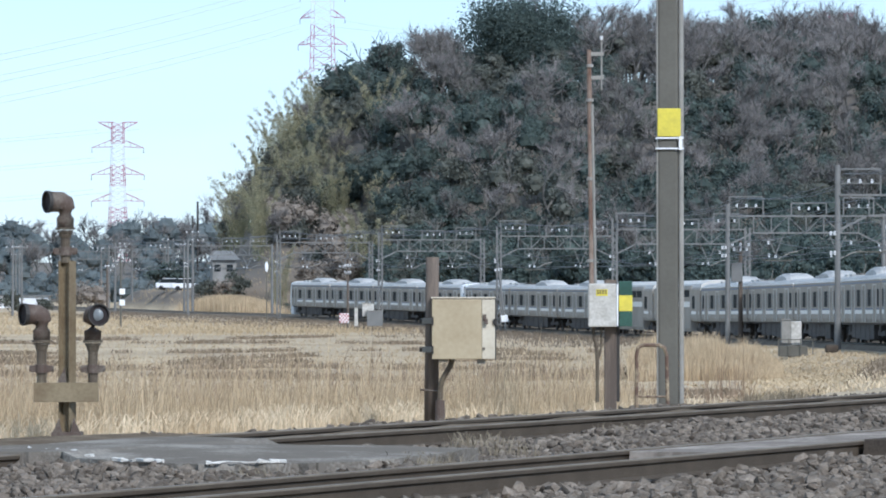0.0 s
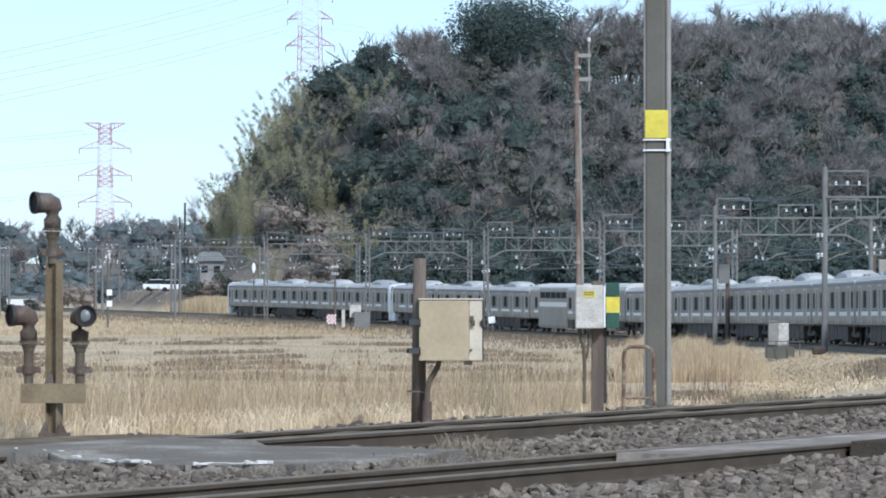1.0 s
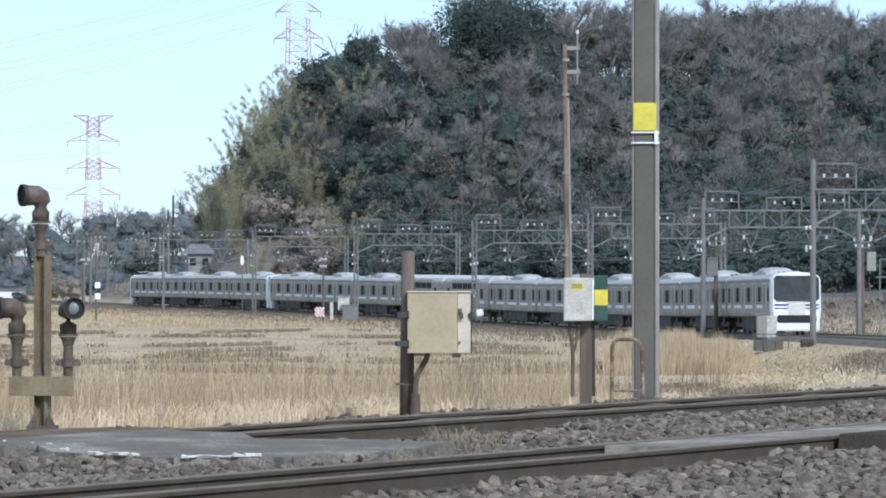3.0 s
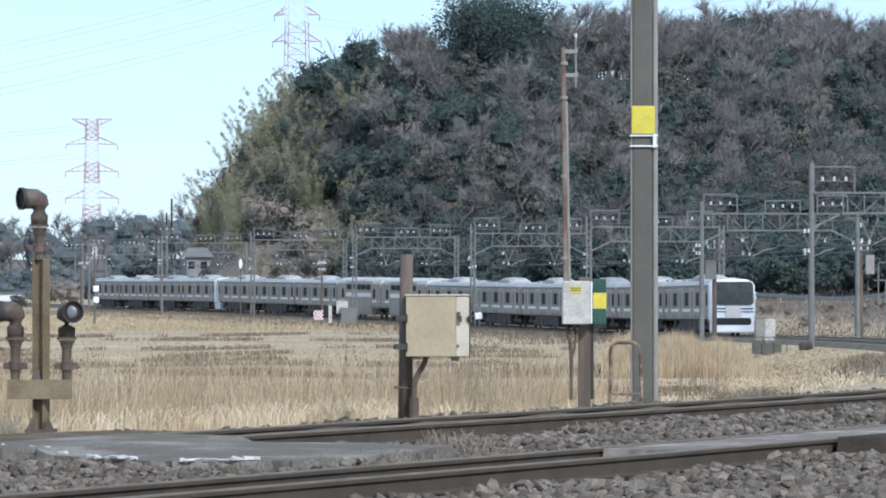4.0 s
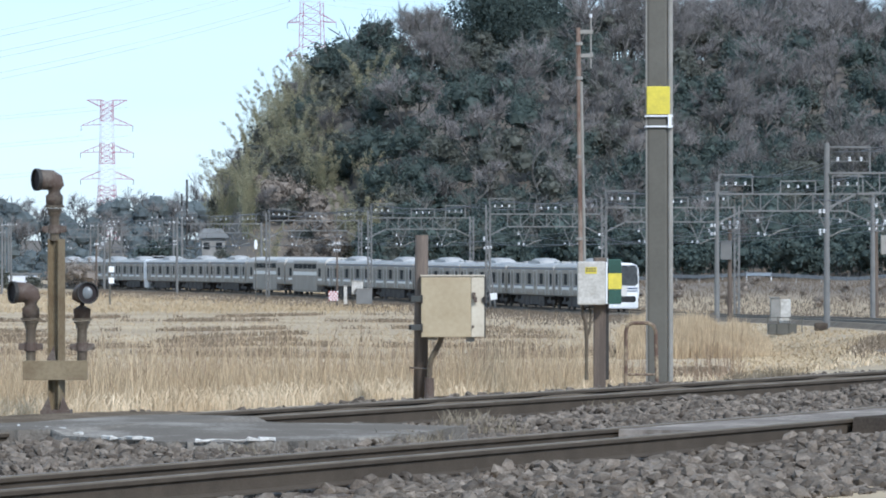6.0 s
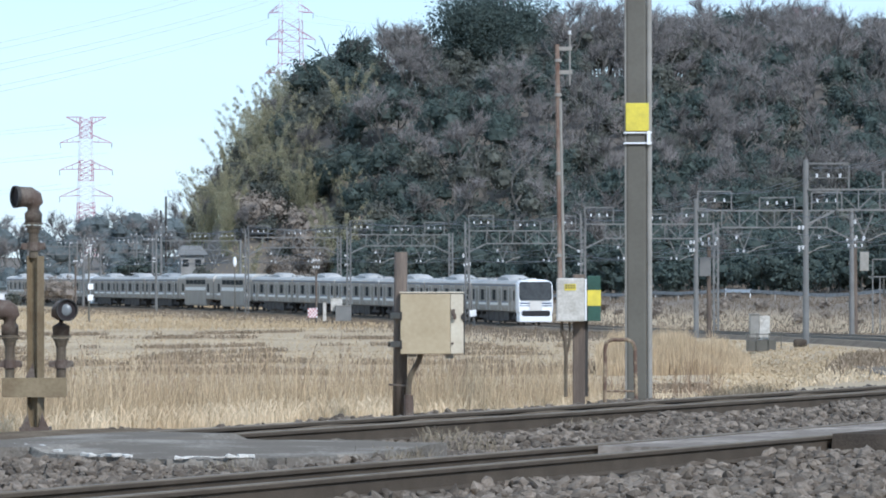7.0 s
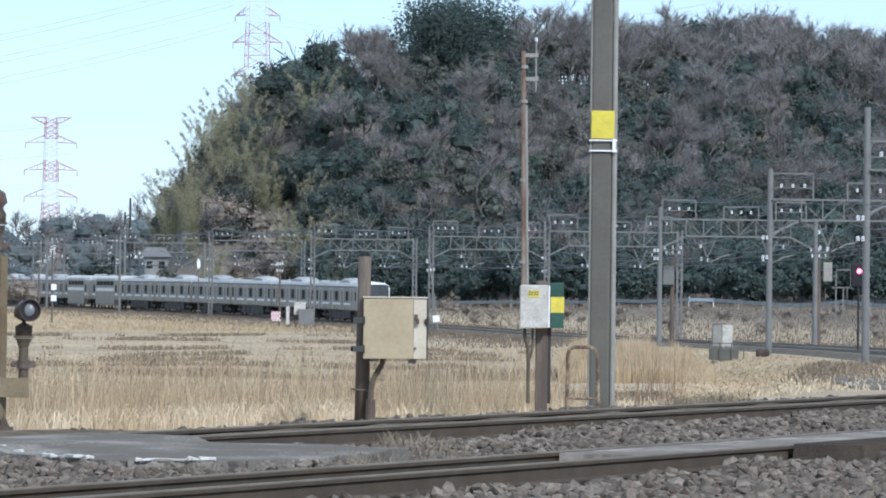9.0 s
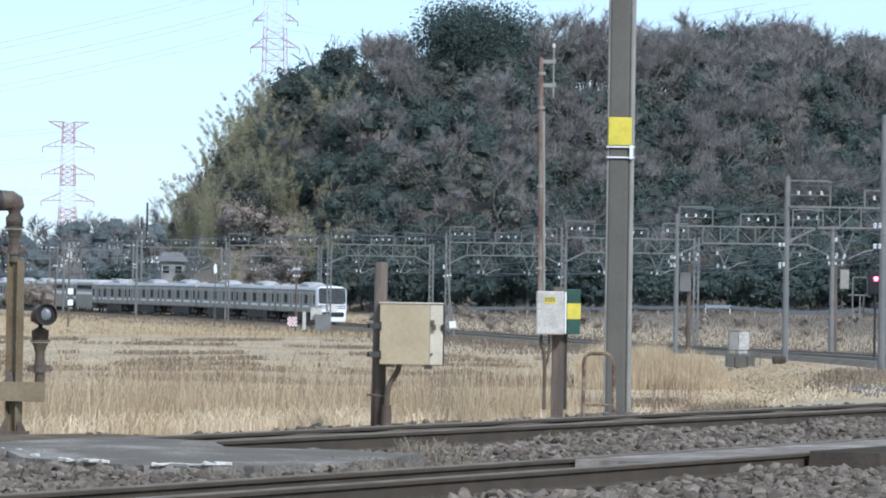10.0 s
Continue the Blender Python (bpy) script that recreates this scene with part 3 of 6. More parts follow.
def build_white_box():
    p = thing("terminal_post", "brown post with stained white terminal box and rusty conduit mast", "terminal box", upright(1.88, 62.2, -0.108))
    bm = bm_new()
    box(bm, -0.075, 0.085, -0.05, 0.08, -0.15, 1.60, 0.01)
    part("post", bm, M_WOOD, p)
    bm = bm_new()
    box(bm, 0.086, 0.125, -0.04, 0.07, 0, 1.30, 0.004)
    part("edge_rail", bm, M_EDGE, p)
    bm = bm_new()
    box(bm, -0.29, 0.075, -0.30, -0.06, 0.985, 1.55, 0.02)
    cab = part("box", bm, M_WHITEBOX, p, "stained white enamel box")
    bm = bm_new()
    box(bm, 0.078, 0.10, -0.29, -0.07, 0.995, 1.54, 0.006)
    part("side_door", bm, M_TWHITE, cab)
    bm = bm_new()
    box(bm, -0.19, -0.04, -0.306, -0.3005, 1.39, 1.475)
    wl = part("warning_label", bm, M_YELLOW, cab, "yellow warning label")
    bm = bm_new()
    for zz in (1.455, 1.425):
        for k in range(4):
            box(bm, -0.18 + k * 0.034, -0.155 + k * 0.034, -0.3085, -0.3065, zz - 0.009, zz + 0.009)
    part("writing_bar", bm, M_HOOD, wl)
    for z in (1.13, 1.42):
        bm = bm_new()
        box(bm, 0.10, 0.115, -0.29, -0.25, z - 0.03, z + 0.03)
        part("hinge", bm, M_EDGE, cab)
    bm = bm_new()
    box(bm, 0.115, 0.285, -0.18, 0.08, 0.99, 1.58, 0.008)
    g = part("green_box", bm, M_GREEN, p, "dark green box with a yellow band")
    bm = bm_new()
    box(bm, 0.112, 0.288, -0.183, 0.083, 1.19, 1.395)
    part("yellow_band", bm, M_YELLOW, g)
    bm = bm_new()
    rod(bm, (-0.24, -0.1, 1.55), (-0.275, -0.1, 4.61), 0.034, 0.03, 10)
    mast = part("conduit_mast", bm, M_RUSTPIPE, p, "rusty red conduit mast")
    bm = bm_new()
    rod(bm, (-0.195, -0.12, 1.55), (-0.235, -0.12, 3.9), 0.019, n=8)
    part("ground_wire", bm, M_LIGHTPIPE, p)
    for z in (1.85, 2.92, 3.95, 4.40):
        bm = bm_new()
        rod(bm, (-0.262, -0.1, z - 0.02), (-0.262, -0.1, z + 0.02), 0.05, n=10)
        part("coupling", bm, M_LIGHTPIPE, mast)
    bm = bm_new()
    box(bm, -0.30, -0.08, -0.115, -0.085, 4.53, 4.58)
    box(bm, -0.30, -0.08, -0.115, -0.085, 4.22, 4.27)
    rod(bm, (-0.11, -0.1, 4.08), (-0.11, -0.1, 4.74), 0.011, n=8)
    rod(bm, (-0.10, -0.1, 4.22), (-0.10, -0.1, 4.28), 0.02, n=8)
    part("arm", bm, M_LIGHTPIPE, mast)
    bm = bm_new()
    rod(bm, (-0.11, -0.1, 4.74), (-0.11, -0.1, 4.79), 0.02, n=8)
    part("insulator", bm, M_INSUL, mast)
    bm = bm_new()
    tube(bm, [(-0.17, -0.12, 0.0), (-0.17, -0.12, 0.55), (-0.18, -0.12, 0.75), (-0.22, -0.12, 0.85), (-0.22, -0.12, 1.03)], 0.026, 10)
    tube(bm, [(-0.12, -0.12, 1.03), (-0.12, -0.12, 0.72), (-0.14, -0.12, 0.62), (-0.17, -0.12, 0.55)], 0.018, 8)
    part("cable", bm, M_BROWNPIPE, p)


def build_pole():
    p = thing("steel_pole", "tall grey steel pole with a yellow band and side conduit", "pole", upright(2.70, 63.6, -0.2))
    bm = bm_new()
    box(bm, -0.14, 0.135, -0.14, 0.14, 0.0, 8.6, 0.035)
    part("shaft", bm, M_GREYPOLE, p)
    bm = bm_new()
    rod(bm, (0.172, -0.10, 0.0), (0.172, -0.10, 8.5), 0.036, n=16)
    rod(bm, (-0.148, -0.12, 0.0), (-0.148, -0.12, 8.5), 0.012, n=8)
    part("conduit", bm, M_LIGHTPIPE, p, "light grey conduit")
    bm = bm_new()
    box(bm, -0.145, 0.165, -0.175, 0.15, 3.605, 3.98, 0.01)
    part("yellow_band", bm, M_YELLOW, p, "faded yellow reflective band")
    bm = bm_new()
    for z in (3.445, 3.585):
        box(bm, -0.163, 0.205, -0.178, 0.153, z - 0.01, z + 0.01)
    box(bm, 0.14, 0.185, -0.19, -0.10, 3.425, 3.605)
    part("strap", bm, M_TWHITE, p, "white strap and clamp")


def build_step_rail():
    p = thing("hand_rail", "bent pipe hand rail with flaking cream paint", "handrail", upright(2.42, 62.2, -0.18))
    bm = bm_new()
    tube(bm, [(-0.195, 0, 0), (-0.19, 0, 0.70), (-0.17, 0, 0.78), (-0.11, 0, 0.815), (0.10, 0, 0.815), (0.17, 0, 0.78), (0.20, 0, 0.70), (0.215, 0, 0)], 0.026, 10)
    tube(bm, [(-0.195, 0, 0.14), (0.215, 0, 0.14)], 0.014, 8)
    part("pipe", bm, mat("flaking_cream_pipe", (0.40, 0.33, 0.215), 0.7, 0, (0.11, 0.07, 0.05), 6, 0.75, 30, 0.3), p)


build_signal()
build_relay_box()
build_white_box()
build_pole()
build_step_rail()


def build_road():
    bm = bm_new()
    box(bm, 7.55, 30, 78, 87, -0.5, -0.19, 0.03)
    tagged(part("road", bm, M_ASPHALT, None), "grey asphalt lane leading up to the tracks", "road", kind="structure")


build_road()


# ---- the train ----
CAR, GAP = 20.0, 0.45
SPEED = 26.15


def side_panel(bm, x0, x1, z0, z1, s, off=0.0, depth=0.03):
    y = s * (1.475 + off)
    box(bm, x0, x1, min(y, y - s * depth), max(y, y - s * depth), z0, z1)


def body_shell(bm, x0, x1, profile):
    rings = []
    for x in (x0, x1):
        rings.append([bm.verts.new((x, y, z)) for y, z in profile])
    n = len(profile)
    for k in range(n):
        bm.faces.new((rings[0][k], rings[0][(k + 1) % n], rings[1][(k + 1) % n], rings[1][k]))
    bm.faces.new(rings[0][::-1])
    bm.faces.new(rings[1])
    bmesh.ops.recalc_face_normals(bm, faces=bm.faces)
    return bm


def bogie(parent, x):
    bm = bm_new()
    for s in (-1, 1):
        box(bm, x - 1.55, x + 1.55, s * 1.0 - 0.08, s * 1.0 + 0.08, 0.42, 0.68, 0.03)
        box(bm, x - 0.35, x + 0.35, s * 1.05 - 0.12, s * 1.05 + 0.12, 0.60, 0.98, 0.04)
    box(bm, x - 0.5, x + 0.5, -1.0, 1.0, 0.5, 0.8)
    b = part("bogie", bm, M_UNDER, parent)
    for xx in (x - 1.05, x + 1.05):
        for s in (-1, 1):
            bm = bm_new()
            rod(bm, (xx, s * 0.55, 0.43), (xx, s * 0.68, 0.43), 0.43, n=20)
            part("wheel", bm, M_UNDER, b)


def gear(parent, rng, low=False):
    x = -5.0
    while x < 4.6:
        w = rng.uniform(0.9, 2.4)
        bm = bm_new()
        box(bm, x, x + w, -1.25, 1.25, rng.uniform(0.16, 0.34), 1.0, 0.04)
        part("equipment_box", bm, M_UNDER, parent)
        x += w + rng.uniform(0.06, 0.25)


def roof_unit(parent, xc, length, material, z=3.62):
    bm = bm_new()
    rings = []
    for k in range(13):
        f = k / 6 - 1
        up = z - 0.1 + 0.50 * max(0.0, 1 - abs(f) ** 3.2) ** 0.7
        rings.append([bm.verts.new((xc + f * length / 2, y, z - 0.25 + (up - z + 0.25) * q)) for y, q in ((-0.95, 0), (-0.88, 0.7), (-0.6, 0.95), (0, 1), (0.6, 0.95), (0.88, 0.7), (0.95, 0))])
    for p, q in zip(rings, rings[1:]):
        for k in range(6):
            bm.faces.new((p[k], p[k + 1], q[k + 1], q[k]))
    bm.faces.new(rings[0][::-1])
    bm.faces.new(rings[-1])
    bmesh.ops.recalc_face_normals(bm, faces=bm.faces)
    part("roof_unit", bm, material, parent, "streamlined roof air-conditioner")


SIDE = [(1.40, 1.08), (1.475, 1.30), (1.475, 3.22), (1.40, 3.36)]


def pantograph(parent, x):
    bm = bm_new()
    for s in (-1, 1):
        bar(bm, (x - 0.5, s * 0.5, 3.75), (x + 0.6, s * 0.25, 4.25), 0.05)
        bar(bm, (x + 0.6, s * 0.25, 4.25), (x - 0.1, s * 0.5, 4.85), 0.05)
    bar(bm, (x - 0.1, -0.85, 4.87), (x - 0.1, 0.85, 4.87), 0.07)
    box(bm, x - 1.0, x + 1.0, -0.75, 0.75, 3.66, 3.74)
    part("pantograph", bm, M_GREYPOLE, parent)


def commuter_car(cab=0, panto=False, seed=1):
    """A four-door stainless car; cab is -1 or 1 where an end has a driver's cab."""
    rng = random.Random(seed)
    c = thing("train_car", "stainless commuter train car with a pale stripe and sliding doors", "train car", group="cars of the train")
    h = (CAR - GAP) / 2
    x0, x1 = -h + (0.9 if cab < 0 else 0), h - (0.9 if cab > 0 else 0)
    bm = bm_new()
    prof = [(y, z) for y, z in SIDE] + [(-y, z) for y, z in SIDE[::-1]]
    body_shell(bm, x0, x1, prof)
    part("body", bm, M_STEEL, c)
    bm = bm_new()
    roof = [(1.41, 3.345), (1.20, 3.50), (0.75, 3.60), (0.0, 3.65)]
    body_shell(bm, x0, x1, roof + [(-y, z) for y, z in roof[-2::-1]] + [(-1.2, 3.3), (1.2, 3.3)])
    part("roof", bm, M_ROOF, c, "dusty light grey roof")
    bm = bm_new()
    for s in (-1, 1):
        box(bm, x0, x1, s * 1.44 - 0.03, s * 1.44 + 0.03, 3.29, 3.36)
    part("gutter", bm, M_TWHITE, c)
    doors = [-7.35, -2.45, 2.45, 7.35]
    for s in (-1, 1):
        for d in doors:
            if cab and abs(d - cab * 7.35) < 0.1:
                d -= cab * 0.6
            bm = bm_new()
            side_panel(bm, d - 0.66, d + 0.66, 1.14, 3.02, s, 0.008)
            dr = part("door", bm, M_STEEL, c)
            bm = bm_new()
            for k in (-1, 1):
                side_panel(bm, d + k * 0.33 - 0.22, d + k * 0.33 + 0.22, 1.86, 2.78, s, 0.014)
            part("window", bm, M_TGLASS_REFL, dr)
            bm = bm_new()
            for e in (-0.72, 0.66):
                side_panel(bm, d + e, d + e + 0.06, 1.12, 3.06, s, 0.03, 0.05)
            side_panel(bm, d - 0.66, d + 0.66, 3.0, 3.06, s, 0.03, 0.05)
            part("door_frame", bm, M_TRIM, dr, "bright door frame")
        gaps = [(x0 + 0.45, -8.15), (-6.55, -3.25), (-1.65, 1.65), (3.25, 6.55), (8.15, x1 - 0.45)]
        for a, b in gaps:
            if cab > 0 and a > 3 and b < 7:
                b -= 0.6
            if cab < 0 and a < -6 and b > -6:
                a += 0.6
            if b - a < 0.7:
                continue
            bm = bm_new()
            side_panel(bm, a, b, 1.55, 1.76, s, 0.006)
            part("stripe", bm, M_STRIPE, c, "cream side stripe")
            bm = bm_new()
            side_panel(bm, a, b, 1.77, 1.85, s, 0.006)
            part("blue_stripe", bm, M_BLUE, c)
            # a dark opening pane between two fixed ones, paler from a painted-in reflection
            cuts = [(0.08, 0.27, M_TGLASS_REFL), (0.31, 0.69, M_TGLASS), (0.73, 0.92, M_TGLASS_REFL)] if b - a > 2 else [(0.15, 0.85, M_TGLASS)]
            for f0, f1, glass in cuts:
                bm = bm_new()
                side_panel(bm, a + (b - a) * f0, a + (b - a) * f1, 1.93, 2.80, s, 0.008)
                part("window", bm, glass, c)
        bm = bm_new()
        side_panel(bm, x0, x1, 3.12, 3.20, s, 0.006)
        part("eaves_stripe", bm, M_BLUE, c, "dark line under the eaves")
    roof_unit(c, rng.uniform(-1, 1), 5.6, M_ROOF)
    if panto:
        pantograph(c, 6.6)
    else:
        for k in (-7.5, -5.5, 5.5, 7.5):
            bm = bm_new()
            box(bm, k - 0.5, k + 0.5, -0.45, 0.45, 3.60, 3.74, 0.05)
            part("roof_vent", bm, M_ROOF, c)
    bm = bm_new()
    box(bm, x0 + 0.1, x1 - 0.1, -1.3, 1.3, 0.98, 1.10)
    # added dark filler between the bogies: stands for shade, hides bright ground behind
    box(bm, -5.3, 5.3, -0.85, 0.85, 0.32, 0.97, 0.05)
    part("underframe", bm, M_UNDER, c)
    bogie(c, -6.9)
    bogie(c, 6.9)
    gear(c, rng)
    if cab:
        cab_end(c, cab, h)
    else:
        bm = bm_new()
        for s in (-1, 1):
            box(bm, s * h - 0.02 if s > 0 else s * h - 0.22, s * h + 0.22 if s > 0 else s * h + 0.02, -0.5, 0.5, 1.15, 3.1)
        part("gangway", bm, M_BLACK, c)
    return c


def cab_end(c, s, h):
    """The white nose with its wide dark windscreen."""
    bm = bm_new()
    prof = [(1.42, 0.95), (1.475, 1.35), (1.475, 3.20), (1.36, 3.45), (1.0, 3.62), (0.0, 3.70)]
    prof = prof + [(-y, z) for y, z in prof[-2::-1]]
    rings = []
    for x, sc in ((h - 1.0, 1.0), (h - 0.35, 0.995), (h - 0.08, 0.97), (h, 0.93)):
        rings.append([bm.verts.new((s * (x - (max(0, z - 1.9) * 0.16 if x > h - 0.5 else 0)), y * sc, z if z < 1 else (z - 2.3) * (sc * 0.5 + 0.5) + 2.3)) for y, z in prof])
    n = len(prof)
    for a, b in zip(rings, rings[1:]):
        for k in range(n):
            bm.faces.new((a[k], a[(k + 1) % n], b[(k + 1) % n], b[k]))
    bm.faces.new(rings[0][::-1])
    bm.faces.new(rings[-1])
    bmesh.ops.recalc_face_normals(bm, faces=bm.faces)
    nose = part("nose", bm, M_TWHITE, c, "glossy white cab front")

    def face_plate(name, y0, y1, z0, z1, off, m, cut=0.08):
        b2 = bm_new()
        pts = [(y0 + cut, z0), (y1 - cut, z0), (y1, z0 + cut), (y1, z1 - cut), (y1 - cut, z1), (y0 + cut, z1), (y0, z1 - cut), (y0, z0 + cut)]
        f = []
        for d in (-0.03, off):
            f.append([b2.verts.new((s * (h - max(0, z - 1.9) * 0.16 + d), y, z)) for y, z in pts])
        b2.faces.new(f[1])
        b2.faces.new(f[0][::-1])
        for k in range(8):
            b2.faces.new((f[0][k], f[0][(k + 1) % 8], f[1][(k + 1) % 8], f[1][k]))
        bmesh.ops.recalc_face_normals(b2, faces=b2.faces)
        return part(name, b2, m, nose)
    face_plate("windscreen", -1.33, 1.33, 1.98, 3.46, 0.012, M_SCREEN, 0.16)
    for y0, y1 in ((-1.30, -0.48), (0.48, 1.30)):
        face_plate("light_band", y0, y1, 1.72, 1.80, 0.012, M_BLUE, 0.02)
    for y0, y1 in ((-1.30, -0.48), (0.48, 1.30)):
        face_plate("light_band", y0, y1, 1.52, 1.58, 0.012, M_BLUE, 0.02)
    face_plate("end_door", -0.5, 0.5, 1.15, 1.94, 0.02, M_TRIM, 0.05)
    face_plate("bumper", -1.16, 1.16, 0.70, 1.16, 0.014, M_BLACK, 0.1)
    bm = bm_new()
    box(bm, min(s * (h - 1.2), s * h), max(s * (h - 1.2), s * h), -1.36, 1.36, 0.22, 0.96, 0.12)
    part("skirt", bm, M_TWHITE, c, "white snow-plough skirt")
    for k in (-1, 1):
        y = k * 1.475
        bm = bm_new()
        box(bm, min(s * (h - 1.75), s * (h - 1.25)), max(s * (h - 1.75), s * (h - 1.25)), y - 0.02, y + 0.02, 1.95, 2.75)
        part("cab_window", bm, M_TGLASS, c)


def double_deck_car(seed=5):
    rng = random.Random(seed)
    c = thing("train_car", "double-deck stainless train car with deep lower windows", "train car", group="cars of the train")
    h = (CAR - GAP) / 2
    prof = [(y, z) for y, z in SIDE] + [(-y, z) for y, z in SIDE[::-1]]
    bm = bm_new()
    body_shell(bm, -h, h, prof)
    part("body", bm, M_STEEL, c)
    bm = bm_new()
    p2 = [(1.40, 0.38), (1.48, 0.6), (1.48, 3.3), (1.38, 3.5)]
    body_shell(bm, -6.0, 6.0, p2 + [(-y, z) for y, z in p2[::-1]])
    part("deck_section", bm, M_STEEL, c, "low-slung double-deck middle")
    bm = bm_new()
    roof = [(1.40, 3.36), (1.25, 3.62), (0.8, 3.80), (0.0, 3.88)]
    body_shell(bm, -h + 0.3, h - 0.3, roof + [(-y, z) for y, z in roof[-2::-1]] + [(-1.2, 3.3), (1.2, 3.3)])
    part("roof", bm, M_TRIM, c, "pale rounded roof")
    for s in (-1, 1):
        for k in range(5):
            a = -5.5 + k * 2.2
            for z0, z1 in ((2.72, 3.20), (1.0, 1.55)):
                bm = bm_new()
                side_panel(bm, a, a + 2.0, z0, z1, s, 0.014)
                part("window", bm, M_TGLASS if z0 > 2 else M_STEEL, c)
        bm = bm_new()
        side_panel(bm, -5.7, 5.7, 2.05, 2.42, s, 0.014)
        part("stripe", bm, M_STRIPE, c, "broad cream stripe")
        for k in (-1, 1):
            bm = bm_new()
            side_panel(bm, min(k * 6.3, k * 9.2), max(k * 6.3, k * 9.2), 1.55, 1.76, s, 0.008)
            part("stripe", bm, M_STRIPE, c)
            bm = bm_new()
            side_panel(bm, k * 8.6 - 0.45, k * 8.6 + 0.45, 1.14, 3.0, s, 0.012)
            part("door", bm, M_STEEL, c)
            bm = bm_new()
            side_panel(bm, k * 7.1 - 0.5, k * 7.1 + 0.5, 1.93, 2.78, s, 0.01)
            part("window", bm, M_TGLASS, c)
    bogie(c, -7.6)
    bogie(c, 7.6)
    bm = bm_new()
    for k in (-1, 1):
        box(bm, k * h - 0.02 if k > 0 else k * h - 0.22, k * h + 0.22 if k > 0 else k * h + 0.02, -0.5, 0.5, 1.15, 3.1)
    part("gangway", bm, M_BLACK, c)
    return c


def build_train():
    tail = commuter_car(cab=-1, seed=1)
    plain = commuter_car(seed=2)
    pant = commuter_car(panto=True, seed=3)
    lead = commuter_car(cab=1, seed=4)
    deck = double_deck_car()
    one = Matrix.Identity(4)
    cars = [tail, plain, pant, copy_thing(plain, one), copy_thing(pant, one), copy_thing(plain, one), deck, copy_thing(deck, one),
            copy_thing(plain, one), copy_thing(pant, one), lead, copy_thing(tail, one), copy_thing(pant, one), copy_thing(plain, one), copy_thing(lead, one)]
    return cars


CARS = build_train()


def car_pose(s):
    a, b = line(s - 6.9), line(s + 6.9)
    d = (b - a).normalized()
    side = Vector((-d.y, d.x, 0)).normalized()
    up = d.cross(side)
    m = Matrix((d, side, up)).transposed().to_4x4()
    m.translation = (a + b) / 2
    return m


def motions():
    for i, c in enumerate(CARS):
        walk(c, [(k * 0.5, car_pose(SPEED * (k * 0.5 - 2.5) + CAR / 2 - 7.8 + CAR * i)) for k in range(21)])


# ---- ballast ----
def stone_variants(rng, count=14):
    """Broken stones: squashed, jittered icosahedra."""
    out = []
    for _ in range(count):
        bm = bm_new()
        bmesh.ops.create_icosphere(bm, subdivisions=1, radius=0.5)
        sx, sy, sz = rng.uniform(0.85, 1.3), rng.uniform(0.6, 0.95), rng.uniform(0.4, 0.7)
        for v in bm.verts:
            k = rng.uniform(0.66, 1.22)
            v.co = Vector((v.co.x * sx * k, v.co.y * sy * k, v.co.z * sz * k))
        bm.verts.index_update()
        out.append((np.array([v.co[:] for v in bm.verts]), np.array([[v.index for v in f.verts] for f in bm.faces])))
        bm.free()
    return out


def ballast_top(a, n):
    z = -0.215 + 0.02 * math.sin(a * 0.9 + n) + 0.02 * math.sin(a * 2.3 - n * 1.7)
    if 17.2 < n < 21.2:
        k = (n - 17.2) / 4.0
        z += 0.05 * max(0.0, min(1.0, (a - 38) / 5)) * math.sin(k * math.pi) + 0.07 * max(0.0, min(1.0, (a - 43) / 4)) * k ** 2
        z += 0.09 * max(0.0, min(1.0, (37.5 - a) / 1.5)) * min(1.0, k * 4)
    if 22.3 < n:
        z += -0.04 + 0.03 * math.exp(-((n - 24.6) / 0.8) ** 2) - 0.30 * max(0.0, n - 25.6)
    if n < 15.9:
        z += 0.035 * max(0.0, min(1.0, (a - 36) / 6)) - 0.02 * max(0.0, min(1.0, (36 - a) / 4))
    return z



def inside(a, n, poly):
    hit = False
    for (a0, n0), (a1, n1) in zip(poly, poly[1:] + poly[:1]):
        if (n0 > n) != (n1 > n) and a < (a1 - a0) * (n - n0) / (n1 - n0) + a0:
            hit = not hit
    return hit


